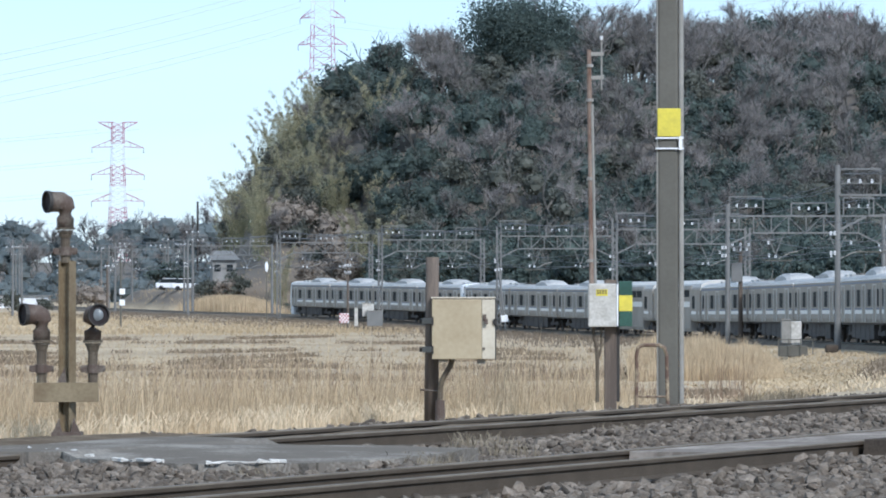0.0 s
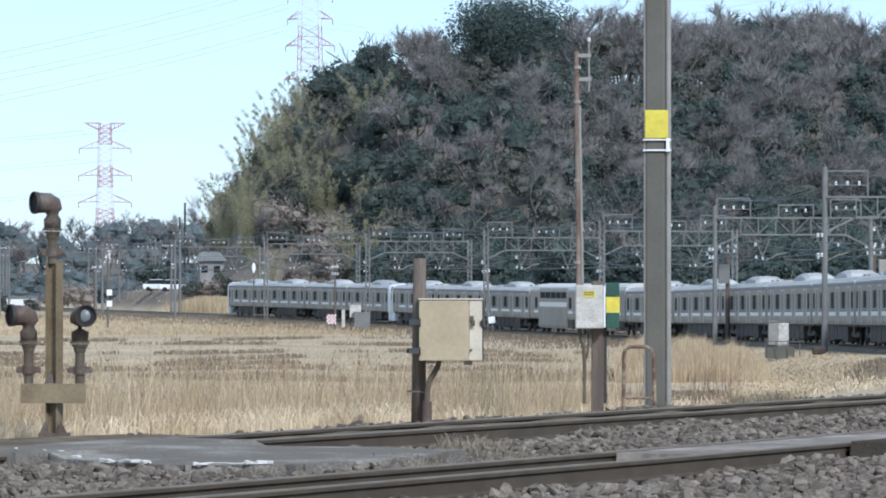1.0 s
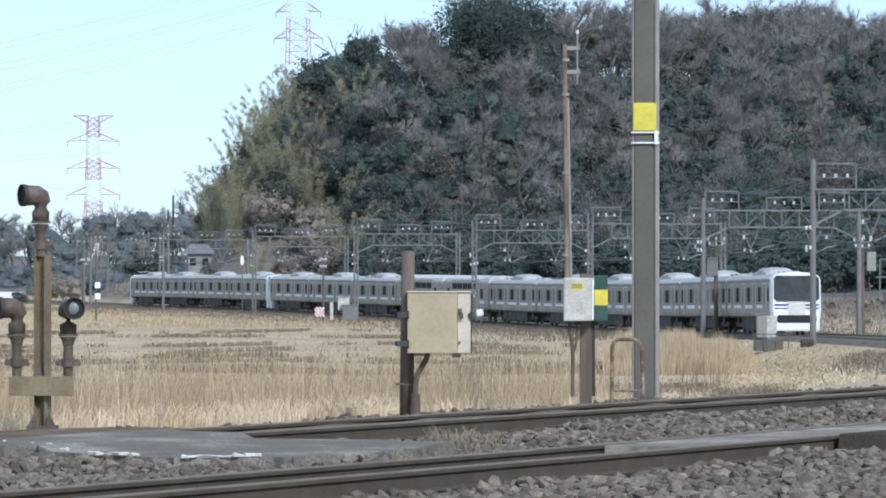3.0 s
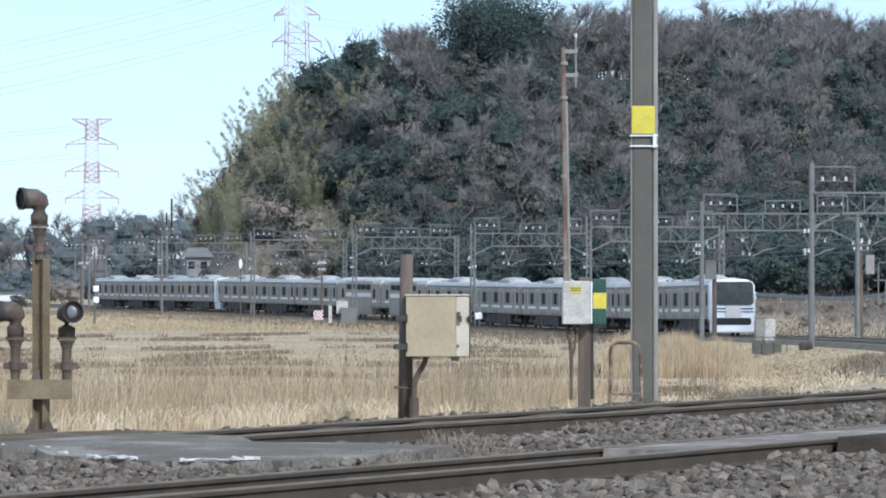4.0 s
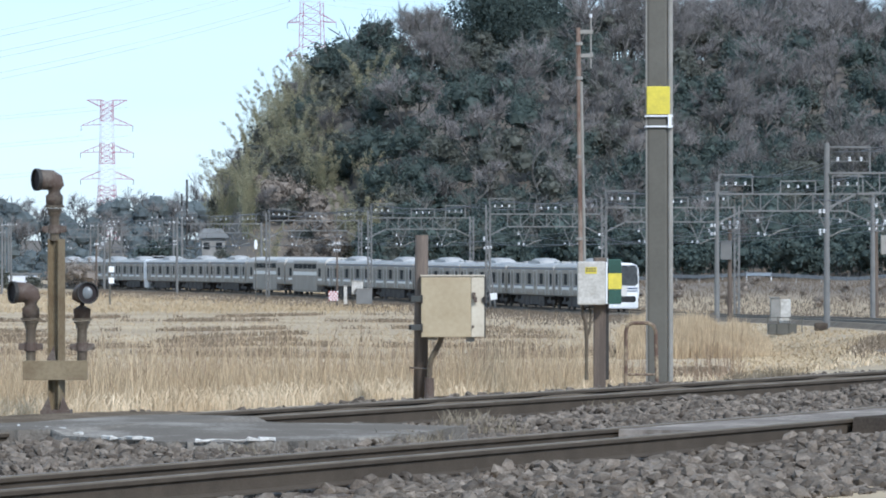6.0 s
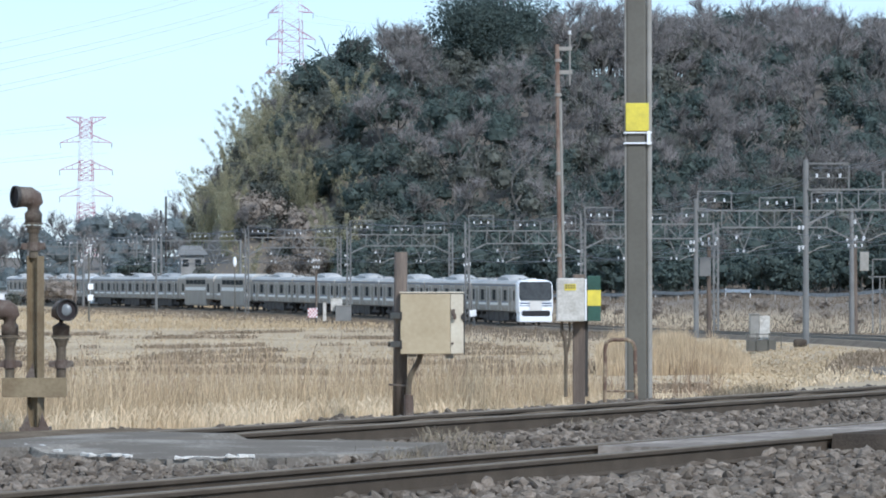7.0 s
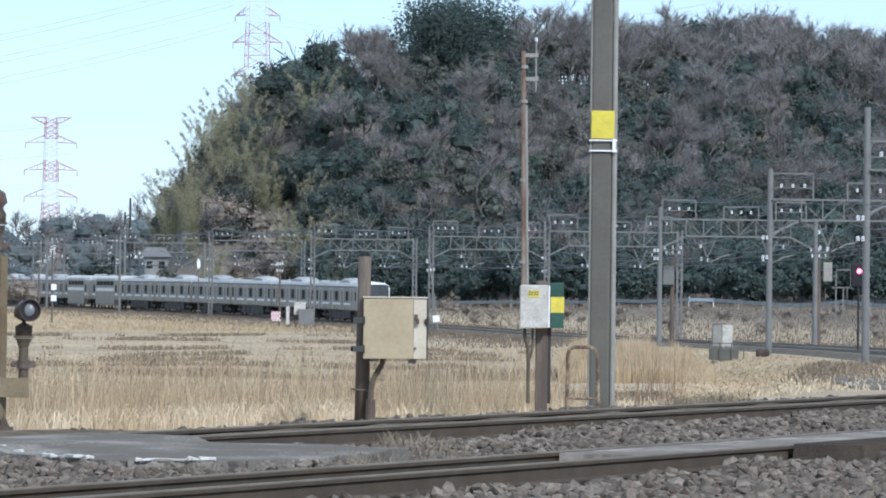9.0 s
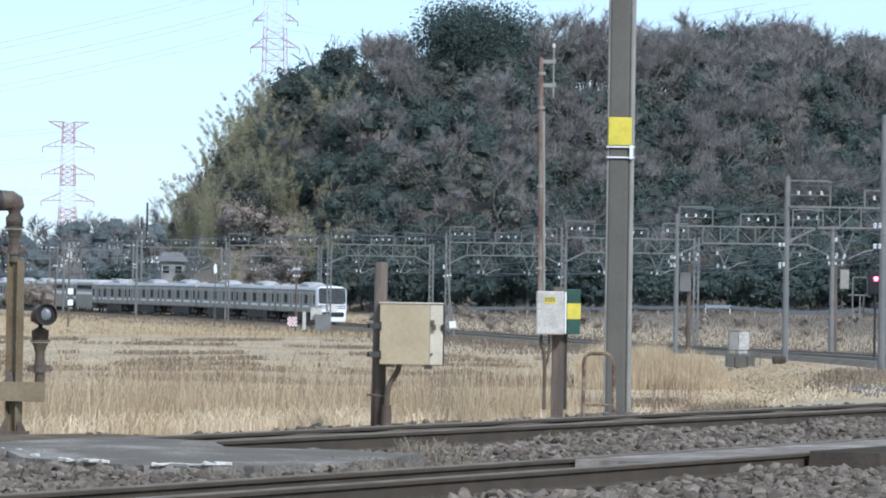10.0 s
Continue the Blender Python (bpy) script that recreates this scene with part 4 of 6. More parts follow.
def build_ballast():
    rng = random.Random(11)
    kinds = stone_variants(rng)
    bed = thing("ballast", "grey-brown crushed stone ballast round the tracks", "ballast", kind="structure")
    # the packed bed under the loose stones
    bm = bm_new()
    cols = [10.0, 12, 14, 15.4, 16, 17, 17.4, 18.2, 19, 19.8, 20.6, 21.1, 22.2, 22.8, 23.4, 24, 24.6, 25.2, 25.6, 26.4, 27.4]
    grid = [[bm.verts.new(near(a, n, ballast_top(a, n) - 0.03)) for n in cols] for a in np.linspace(-20, 130, 240)]
    for r0, r1 in zip(grid, grid[1:]):
        for k in range(len(cols) - 1):
            bm.faces.new((r0[k], r0[k + 1], r1[k + 1], r1[k]))
    bmesh.ops.recalc_face_normals(bm, faces=bm.faces)
    part("bed", bm, M_STONE, bed)
    spots = []
    for n0, n1, size, gap in ((12.6, 15.98, 0.125, 0.10), (17.16, 21.05, 0.10, 0.086), (16.15, 16.95, 0.08, 0.085), (21.25, 22.05, 0.08, 0.10), (22.25, 26.2, 0.09, 0.15)):
        n = n0
        while n < n1:
            a = 26.0 if n < 17 else 29.0
            stop = 50 if n < 17 else 66
            while a < stop:
                aa, nn = a + rng.uniform(-0.5, 0.5) * gap, n + rng.uniform(-0.5, 0.5) * gap
                a += gap * rng.uniform(0.7, 1.3)
                x, y = near(aa, nn).x, near(aa, nn).y
                if abs(x) > y * 0.118 + 0.4:
                    continue
                nb = nn - B_CURVE * (aa - 44) ** 2
                if inside(aa, nn, PAVE) or inside(aa + 0.12, nn + 0.05, PAVE) and aa < 36 or min(abs(nn - A_FRONT), abs(nn - A_BACK), abs(nb - B_FRONT), abs(nb - B_BACK)) < 0.06 + size * 0.45:
                    continue
                if 38.1 < aa and A_FRONT < nn < A_BACK or 41.0 < aa and A_FRONT - 0.87 < nn < A_FRONT:
                    continue
                s = size * rng.choice((0.55, 0.75, 0.85, 1.0, 1.1, 1.45))
                spots.append((aa, nn, ballast_top(aa, nn) + s * rng.uniform(-0.05, 0.3), s))
            n += gap * 0.9
    shapes = []
    for v, f in kinds:
        me = bpy.data.meshes.new("stone")
        me.from_pydata(v.tolist(), [], f.tolist())
        me.materials.append(M_STONE1)
        shapes.append(me)
    vs, fs, base, single = [], [], 0, 0
    for a, n, z, s in spots:
        k = rng.randrange(len(kinds))
        m = Matrix.Translation(near(a, n, z)) @ Euler((rng.uniform(-0.7, 0.7), rng.uniform(-0.7, 0.7), rng.uniform(0, 6.28))).to_matrix().to_4x4() @ Matrix.Diagonal((s, s, s, 1))
        if 14.2 < n < 15.9 and 36.0 < a < 42.5 and single < 300 and rng.random() < 0.5:
            ob = new("stone", shapes[k])
            ob.parent = bed
            ob.matrix_basis = m
            single += 1
            continue
        v, f = kinds[k]
        mm = np.array(m)
        vs.append(v @ mm[:3, :3].T + mm[:3, 3])
        fs.append(f + base)
        base += len(v)
    ob = mesh_from("loose_stones", np.concatenate(vs).tolist(), np.concatenate(fs).tolist(), M_STONE, bed)
    tagged(ob, "loose broken ballast stones", kind="stuff")


# ---- dry grass ----
def blades(name, spots, material, label, category, seed):
    """Grass blades or reed stems: bent tapered strips. spots: x, y, z, height, width, lean."""
    rng = np.random.RandomState(seed)
    sp = np.array(spots)
    n = len(sp)
    ang, turn = rng.uniform(0, 2 * np.pi, n), rng.uniform(-0.6, 0.6, n)
    d = np.stack([np.cos(ang), np.sin(ang)], 1) * (sp[:, 5] * sp[:, 3])[:, None]
    w = np.stack([np.cos(turn), np.sin(turn)], 1) * (sp[:, 4] / 2)[:, None]
    V = np.zeros((n, 7, 3))
    for k, (h, b, t) in enumerate(((0.0, 0.0, 1.0), (0.45, 0.12, 0.9), (0.8, 0.5, 0.65))):
        c = sp[:, :2] + d * b
        z = sp[:, 2] + sp[:, 3] * h * (1 - 0.25 * sp[:, 5] * b)
        V[:, 2 * k, :2], V[:, 2 * k + 1, :2] = c - w * t, c + w * t
        V[:, 2 * k, 2] = V[:, 2 * k + 1, 2] = z
    V[:, 6, :2] = sp[:, :2] + d
    V[:, 6, 2] = sp[:, 2] + sp[:, 3] * (1 - 0.35 * sp[:, 5])
    i = np.arange(n)[:, None] * 7
    F = [(i + np.array([0, 1, 3, 2])).tolist(), (i + np.array([2, 3, 5, 4])).tolist(), (i + np.array([4, 5, 6])).tolist()]
    ob = mesh_from(name, V.reshape(-1, 3).tolist(), F[0] + F[1] + F[2], material)
    return tagged(ob, label, category, kind="stuff")


M_REED = mat("dry_reed", (0.54, 0.435, 0.285), 0.9, 0, (0.45, 0.35, 0.22), 0.4, 0.6, 3, 0, per="island", spread=0.3, gloss=0.1, thin=0.25)
M_REED2 = mat("bleached_grass", (0.68, 0.57, 0.40), 0.85, 0, (0.54, 0.43, 0.28), 0.6, 0.6, 3, 0, per="island", spread=0.2, gloss=0.1, thin=0.25)
M_STUB = mat("dry_stubble", (0.50, 0.405, 0.265), 0.9, 0, (0.37, 0.295, 0.185), 1.0, 0.7, 8, 0, per="island", spread=0.15, gloss=0.1, stretch=(0.03, 0.09, 1))
M_BROWNGRASS = mat("brown_bank_grass", (0.215, 0.178, 0.135), 0.9, 0, (0.155, 0.128, 0.097), 0.12, 0.8, 2, 0, per="island", spread=0.18, gloss=0.1)
M_RIDGE = mat("dark_ridge_weeds", (0.255, 0.205, 0.145), 0.9, 0, (0.17, 0.135, 0.095), 0.5, 0.5, 3, 0, per="island", spread=0.3, gloss=0.1)
M_WEED = mat("dead_weed", (0.26, 0.185, 0.12), 0.9, 0, None, 1, 0.5, 5, 0, per="island", spread=0.3)


def scatter(rng, count, y0, y1, u0, u1, power=1.0):
    """Random places in the wedge between two bearings (thousandths)."""
    y = y0 + (y1 - y0) * rng.uniform(0, 1, count) ** power
    x = y * rng.uniform(u0, u1, count) / 1000.0
    return x, y


def build_grass():
    rng = np.random.RandomState(3)

    def spots(x, y, h0, h1, w0, w1, l0, l1, keep=None):
        z = ground_height(x, y)
        k = np.ones(len(x), bool) if keep is None else keep
        n = int(k.sum())
        return np.stack([x[k], y[k], z[k] - 0.03, rng.uniform(h0, h1, n), rng.uniform(w0, w1, n), rng.uniform(l0, l1, n)], 1)

    def across(x, y):
        return -x * math.cos(NEAR) + y * math.sin(NEAR)
    # tall reeds in the hollow below the embankment
    x, y = scatter(rng, 150000, 55, 96, -118, 112, 1.2)
    n = across(x, y)
    patch = 0.5 + 0.5 * noise2(x * 0.35, y * 0.16, 2.0)
    blades("reeds", spots(x, y, 1.1, 2.1, 0.004, 0.010, 0.03, 0.42, (n > 29.0) & (rng.uniform(0, 1, len(x)) < (0.35 + 0.75 * patch) * (1 - 1.0 * ease(x / y * 1000, 26, 46)))), M_REED, "tall dry straw-coloured reeds below the embankment", "reeds", 1)
    # bleached bent grass along the shoulder
    x, y = scatter(rng, 60000, 50, 74, -118, 60)
    n = across(x, y)
    blades("bent_grass", spots(x, y, 0.12, 0.46, 0.006, 0.015, 0.2, 0.9, (n > 26.4 + 1.0 * ease(x, -1.5, 1.0)) & (n < 29.0)), M_REED2, "bleached bent grass blades along the track shoulder", "grass", 2)
    # mown field
    x, y = scatter(rng, 70000, 92, 420, -116, 112, 0.8)
    px = np.interp(y, _lp[:, 1], _lp[:, 0])
    keep = (across(x, y) > 40) & (x < px - 4.5)
    patch = noise2(x * 0.06, y * 0.10, 5.0) + 0.6 * noise2(x * 0.02, y * 0.22, 1.0)
    blades("field_grass", spots(x, y, 0.03, 0.11, 0.05, 0.16, 0.3, 1.2, keep & (patch > rng.uniform(-1.3, 0.6, len(x)))), M_STUB, "short dry field grass in pale and dark patches", "grass", 3)
    # low weedy ridges between the paddies
    for d, x0, x1, c in ((150, 3, 14, 1500), (188, -4, 12.5, 2600), (193, -24, 1, 2000), (207, -26, 10, 1800), (222, -28, 11, 2600), (238, -29, 3, 1800), (252, -30, 10, 3400), (271, -33, 8, 2400), (291, -36, 8, 3600), (330, -40, 3, 3600), (360, -43, -2, 3200)):
        c = int(c * 1.5)
        x = rng.uniform(x0, x1, c)
        y = d + 5 * np.sin(x * 0.13 + d) + 1.5 * np.sin(x * 0.5) + rng.normal(0, 1.2, c)
        blades("ridge_weeds", spots(x, y, 0.12, 0.42, 0.03, 0.09, 0.2, 0.9, np.sin(x * 0.45 + d) + 0.6 * np.sin(x * 1.3 + 2 * d) > rng.uniform(-0.6, 1.2, c)), M_RIDGE, "low dark weedy ridge between field plots", "weeds", int(d))
    # a stand of tall reeds before the far line
    y = 184 + np.abs(rng.normal(0, 10, 30000)) + 2.5 * np.sin(np.arange(30000) * 0.37)
    x = y * rng.uniform(34, 66.5, 30000) / 1000
    edge = np.minimum(1, (67 - x / y * 1000) / 9)
    s = spots(x, y, 1.2, 1.95, 0.012, 0.028, 0.02, 0.2)
    s[:, 3] *= (0.3 + 0.7 * np.clip(edge, 0, 1)) * (0.55 + 0.45 * np.clip((y - 183) / 8, 0, 1)) * (0.85 + 0.22 * np.sin(x * 2.1) * np.sin(x * 0.7)) * rng.uniform(0.75, 1.15, len(x))
    blades("reed_stand", s, M_REED, "stand of tall feathery straw reeds in the field", "reeds", 4)
    # brown grass on the bank behind the line and along its foot
    x, y = scatter(rng, 45000, 250, 520, -20, 116)
    px = np.interp(y, _lp[:, 1], _lp[:, 0])
    blades("bank_grass", spots(x, y, 0.1, 0.55, 0.02, 0.07, 0.2, 1.1, (x - px > 8.5) & (x - px < 60)), M_BROWNGRASS, "rough brown winter grass on the bank behind the line", "grass", 5)
    x, y = scatter(rng, 20000, 380, 640, -118, -10)
    px = np.interp(y, _lp[:, 1], _lp[:, 0])
    blades("verge_grass", spots(x, y, 0.1, 0.5, 0.04, 0.10, 0.1, 0.8, (np.abs(x - px) > 6.5)), M_STUB, "rough brown grass beside the far line", "grass", 6)
    # dark dead weeds among the reeds
    x, y = scatter(rng, 15000, 58, 110, -118, 60)
    patch = noise2(x * 0.5, y * 0.2, 8.0)
    blades("dead_weeds", spots(x, y, 1.2, 2.5, 0.005, 0.012, 0.03, 0.3, (across(x, y) > 29.5) & (patch > rng.uniform(-1.0, 0.9, len(x)))), M_WEED, "thin dark dead weed stalks among the reeds", "weeds", 7)
    # short grass on the shoulder beyond the pole
    x, y = scatter(rng, 16000, 60, 125, 28, 116)
    blades("slope_grass", spots(x, y, 0.04, 0.17, 0.012, 0.035, 0.3, 1.2, across(x, y) > 27.0), M_REED2, "short pale grass on the embankment slope", "grass", 10)
    # thin straw grass between the reed stand and the far line
    x, y = scatter(rng, 36000, 110, 300, 58, 116)
    px = np.interp(y, _lp[:, 1], _lp[:, 0])
    tuft = noise2(x * 0.3, y * 0.12, 4.0)
    blades("verge_straw", spots(x, y, 0.05, 0.2, 0.02, 0.06, 0.3, 1.2, (across(x, y) > 27.0) & (x < px - 3.5) & (tuft > rng.uniform(-1.4, 0.5, len(x)))), M_STUB, "matted straw grass on the verge of the line", "grass", 14)
    # straw reeds beside the far line
    c = 7000
    along, off = rng.uniform(288, 334, c), rng.normal(9.0, 1.3, c)
    p = np.array([line(float(k), float(o)) for k, o in zip(along, off)])
    hump = np.sin(np.pi * (along - 288) / 46) ** 0.6
    s = spots(p[:, 0], p[:, 1], 1.9, 2.7, 0.03, 0.06, 0.02, 0.2)
    s[:, 3] *= 0.25 + 0.75 * hump
    blades("line_reeds", s, M_REED, "rounded stand of straw reeds beside the far line", "reeds", 12)
    # dull dead weeds along the near foot of the far line
    c = 13000
    p = np.array([line(float(k), float(o)) for k, o in zip(rng.uniform(40, 330, c), -2.6 - np.abs(rng.normal(0, 5.0, c)))])
    blades("foot_weeds", spots(p[:, 0], p[:, 1], 0.12, 0.45, 0.02, 0.07, 0.1, 0.9), M_BROWNGRASS, "dull brown weeds along the foot of the far line", "weeds", 15)
    # a weedy hump at the end of the reeds
    y = rng.normal(92, 4, 4000)
    x = y * rng.normal(0.0865, 0.008, 4000)
    blades("hump_weeds", spots(x, y, 0.06, 0.34, 0.010, 0.024, 0.2, 1.0), M_RIDGE, "brown weeds on a low hump of earth", "weeds", 9)
    # small tufts in the ballast
    x, y = [], []
    for a, nn, c in ((36.4, 18.2, 160), (37.3, 18.6, 160), (42.0, 20.4, 140), (40.5, 19.4, 90), (33.9, 18.5, 60), (46.0, 20.6, 60), (58.0, 24.0, 300), (60.5, 24.6, 300)):
        p = near(a, nn)
        x += list(p.x + rng.normal(0, 0.16, c))
        y += list(p.y + rng.normal(0, 0.16, c))
    x, y = np.array(x), np.array(y)
    s = spots(x, y, 0.08, 0.26, 0.004, 0.01, 0.2, 1.0)
    s[:, 2] = -0.2
    blades("ballast_weeds", s, mat("grey_dead_tuft", (0.26, 0.22, 0.155), 0.9, 0, None, 2, 0.5, 5, 0, per="island", spread=0.3), "dry grey weed tufts growing in the ballast", "weeds", 8)


# ---- trees ----
def leaf_mesh(name, centres, size, count, spread, material, rng, flat=0.6):
    """Clumps of small leaf quads round the centres."""
    c = np.array(centres)
    n = len(c) * count
    p = np.repeat(c[:, :3], count, 0) + rng.normal(0, 1, (n, 3)) * np.repeat(c[:, 3], count)[:, None] * spread
    a = rng.normal(0, 1, (n, 3))
    a[:, 2] *= flat
    a /= np.linalg.norm(a, axis=1)[:, None]
    b = np.cross(a, rng.normal(0, 1, (n, 3)))
    b /= np.linalg.norm(b, axis=1)[:, None]
    s = rng.uniform(0.6, 1.3, n)[:, None] * size
    V = np.stack([p - a * s, p - b * s * 0.5, p + a * s, p + b * s * 0.5], 1).reshape(-1, 3)
    F = np.arange(n * 4).reshape(n, 4)
    me = bpy.data.meshes.new(name)
    me.from_pydata(V.tolist(), [], F.tolist())
    me.materials.append(material)
    return me


M_BARK = mat("grey_bark", (0.155, 0.148, 0.134), 0.9, 0, (0.107, 0.102, 0.092), 1.5, 0.6, 10, 0.3, per="object", spread=0.3)
M_TWIG = mat("grey_brown_twigs", (0.212, 0.198, 0.186), 0.9, 0, (0.170, 0.158, 0.150), 0.3, 0.6, 2, 0, per="object", spread=0.35)
# both hill leaf greens are lifted and turned bluish, haze put into the colour
M_EVER = mat("dark_evergreen_leaves", (0.108, 0.134, 0.118), 0.85, 0, (0.084, 0.108, 0.098), 0.25, 0.6, 3.0, 0, per="island", spread=0.22, gloss=0.1, thin=0.35, depth=0.3)
M_OLIVELEAF = mat("dull_olive_leaves", (0.150, 0.156, 0.130), 0.85, 0, (0.115, 0.122, 0.105), 0.25, 0.6, 3.0, 0, per="island", spread=0.22, gloss=0.1, thin=0.35, depth=0.3)
M_BAMBOO = mat("yellow_green_bamboo_leaves", (0.42, 0.39, 0.25), 0.75, 0, (0.33, 0.31, 0.205), 0.2, 0.7, 2, 0, per="island", spread=0.25, gloss=0.1, thin=0.5)
M_CULM = mat("bamboo_culm", (0.20, 0.21, 0.09), 0.5, 0, (0.14, 0.15, 0.07), 1, 0.5, 5, 0)
M_BROWNLEAF = mat("brown_winter_thicket", (0.275, 0.24, 0.20), 0.9, 0, (0.21, 0.18, 0.15), 0.25, 0.6, 3.0, 0, per="island", spread=0.25, gloss=0.1, depth=0.3)
# far foliage: distance haze is put into this paler, bluer leaf colour
M_FARLEAF = mat("hazed_far_woods", (0.17, 0.195, 0.195), 0.9, 0, (0.13, 0.155, 0.16), 0.2, 0.6, 3.0, 0, per="object", spread=0.2, thin=0.35, depth=0.3)


def ball(level):
    bm = bm_new()
    bmesh.ops.create_icosphere(bm, subdivisions=level, radius=1.0)
    bm.verts.index_update()
    out = np.array([v.co[:] for v in bm.verts]), np.array([[v.index for v in f.verts] for f in bm.faces])
    bm.free()
    return out


BALL = ball(2)


def clump_mesh(name, lobes, leaves, size, count, spread, material, rng, core=0.56):
    """A crown: a jagged mass of foliage in each lobe (x, y, z, radius), and loose leaf quads round the leaf centres."""
    vs, fs, base = [], [], 0
    for x, y, z, r in lobes:
        v, f = BALL
        k = core + 0.10 * np.sin(v[:, 0] * 5 + x) * np.cos(v[:, 1] * 5 + y) + 0.07 * np.sin(v[:, 2] * 7 + z) + rng.normal(0, 0.065, len(v))
        vs.append(v * k[:, None] * r * np.array([1.0, 1.0, 0.88]) + np.array([x, y, z]))
        fs += (f + base).tolist()
        base += len(v)
    c = np.array(leaves)
    n = len(c) * count
    p = np.repeat(c[:, :3], count, 0) + rng.normal(0, 1, (n, 3)) * np.repeat(c[:, 3], count)[:, None] * spread
    a = rng.normal(0, 1, (n, 3))
    a /= np.linalg.norm(a, axis=1)[:, None]
    b = np.cross(a, rng.normal(0, 1, (n, 3)))
    b /= np.linalg.norm(b, axis=1)[:, None]
    q = rng.uniform(0.6, 1.3, n)[:, None] * size
    vs.append(np.stack([p - a * q, p - b * q * 0.5, p + a * q, p + b * q * 0.5], 1).reshape(-1, 3))
    fs += (np.arange(n * 4).reshape(n, 4) + base).tolist()
    me = bpy.data.meshes.new(name)
    me.from_pydata(np.concatenate(vs).tolist(), [], fs)
    me.materials.append(material)
    return me


def limb(V, F, a, b, r0, r1, n=4):
    d = (b - a).normalized()
    q = d.to_track_quat('Z', 'Y').to_matrix()
    base = len(V)
    for p, r in ((a, r0), (b, r1)):
        for k in range(n):
            w = 2 * math.pi * k / n
            V.append(p + q @ Vector((math.cos(w) * r, math.sin(w) * r, 0)))
    for k in range(n):
        F.append((base + k, base + (k + 1) % n, base + n + (k + 1) % n, base + n + k))


def grow(V, F, tips, p, d, length, r, depth, rng, wide):
    mid = p + d * length * 0.55 + Vector((rng.gauss(0, 1), rng.gauss(0, 1), rng.gauss(0, 0.4))) * length * 0.07
    end = p + d * length + Vector((rng.gauss(0, 1), rng.gauss(0, 1), 0)) * length * 0.06
    n = 5 if depth > 3 else 3
    limb(V, F, p, mid, r, r * 0.82, n)
    limb(V, F, mid, end, r * 0.82, r * 0.62, n)
    if depth == 0:
        tips.append((p, end))
        return
    for k in range(rng.choice((2, 3, 3)) if depth > 1 else 3):
        a = rng.uniform(0, 6.28)
        side = Vector((math.cos(a), math.sin(a), rng.uniform(-0.1, 0.35))) * wide * rng.uniform(0.5, 1.2)
        nd = (d + side + Vector((0, 0, 0.12))).normalized()
        grow(V, F, tips, mid if rng.random() < 0.35 else end, nd, length * rng.uniform(0.62, 0.85), r * 0.6, depth - 1, rng, wide)


def bare_tree(seed, height, twigs=5, wide=0.75, leaf=None):
    rng = random.Random(seed)
    V, F, tips = [], [], []
    grow(V, F, tips, Vector((0, 0, -0.5)), Vector((rng.gauss(0, 0.06), rng.gauss(0, 0.06), 1)).normalized(), height * 0.33, height * 0.02, 4, rng, wide)
    t = thing("bare_tree", "leafless grey-brown winter tree on the wooded hill", "tree", group="trees on the hill")
    mesh_from("trunk", [v[:] for v in V], F, M_BARK, t)
    TV, TF = [], []
    for a, b in tips:
        d = (b - a)
        for k in range(twigs):
            o = a + d * rng.uniform(0.1, 1.0)
            e = o + (d.normalized() + Vector((rng.gauss(0, 0.7), rng.gauss(0, 0.7), rng.gauss(0.15, 0.5)))).normalized() * rng.uniform(0.6, 1.9)
            w = Vector((rng.gauss(0, 1), rng.gauss(0, 1), rng.gauss(0, 1))).normalized() * 0.035
            i = len(TV)
            TV += [o - w, o + w, e]
            TF.append((i, i + 1, i + 2))
    tagged(mesh_from("branchwork", [v[:] for v in TV], TF, M_TWIG, t), "fine bare twigs", kind="stuff")
    return t


def evergreen(seed, height, radius, material, lobes=7, label="dark evergreen broadleaf tree on the wooded hill", leaf=0.24, count=12, name="evergreen_tree", core=0.54, tufts=14):
    rng = random.Random(seed)
    nr = np.random.RandomState(seed)
    t = thing(name, label, "thicket" if name == "thicket" else "tree", group="trees on the hill")
    V, F, tips = [], [], []
    grow(V, F, tips, Vector((0, 0, -0.5)), Vector((0, 0, 1)), height * 0.4, height * 0.025, 3, rng, 0.7)
    mesh_from("trunk", [v[:] for v in V], F, M_BARK, t)
    centres, masses = [], []
    for _ in range(lobes):
        a, r = rng.uniform(0, 6.28), radius * rng.uniform(0.2, 0.62)
        z = height * rng.uniform(0.42, 0.78)
        lr = radius * rng.uniform(0.42, 0.62) * (1.15 - 0.35 * z / height)
        masses.append((math.cos(a) * r, math.sin(a) * r, z, lr))
        for _ in range(tufts):
            u = Vector((rng.gauss(0, 1), rng.gauss(0, 1), rng.gauss(0.25, 0.9))).normalized() * lr * rng.uniform(0.72, 1.06)
            centres.append((math.cos(a) * r + u.x, math.sin(a) * r + u.y, z + u.z * 0.85, lr * 0.22))
    me = clump_mesh("crown", masses, centres, leaf, count, 0.75, material, nr, core)
    new("crown", me).parent = t
    return t


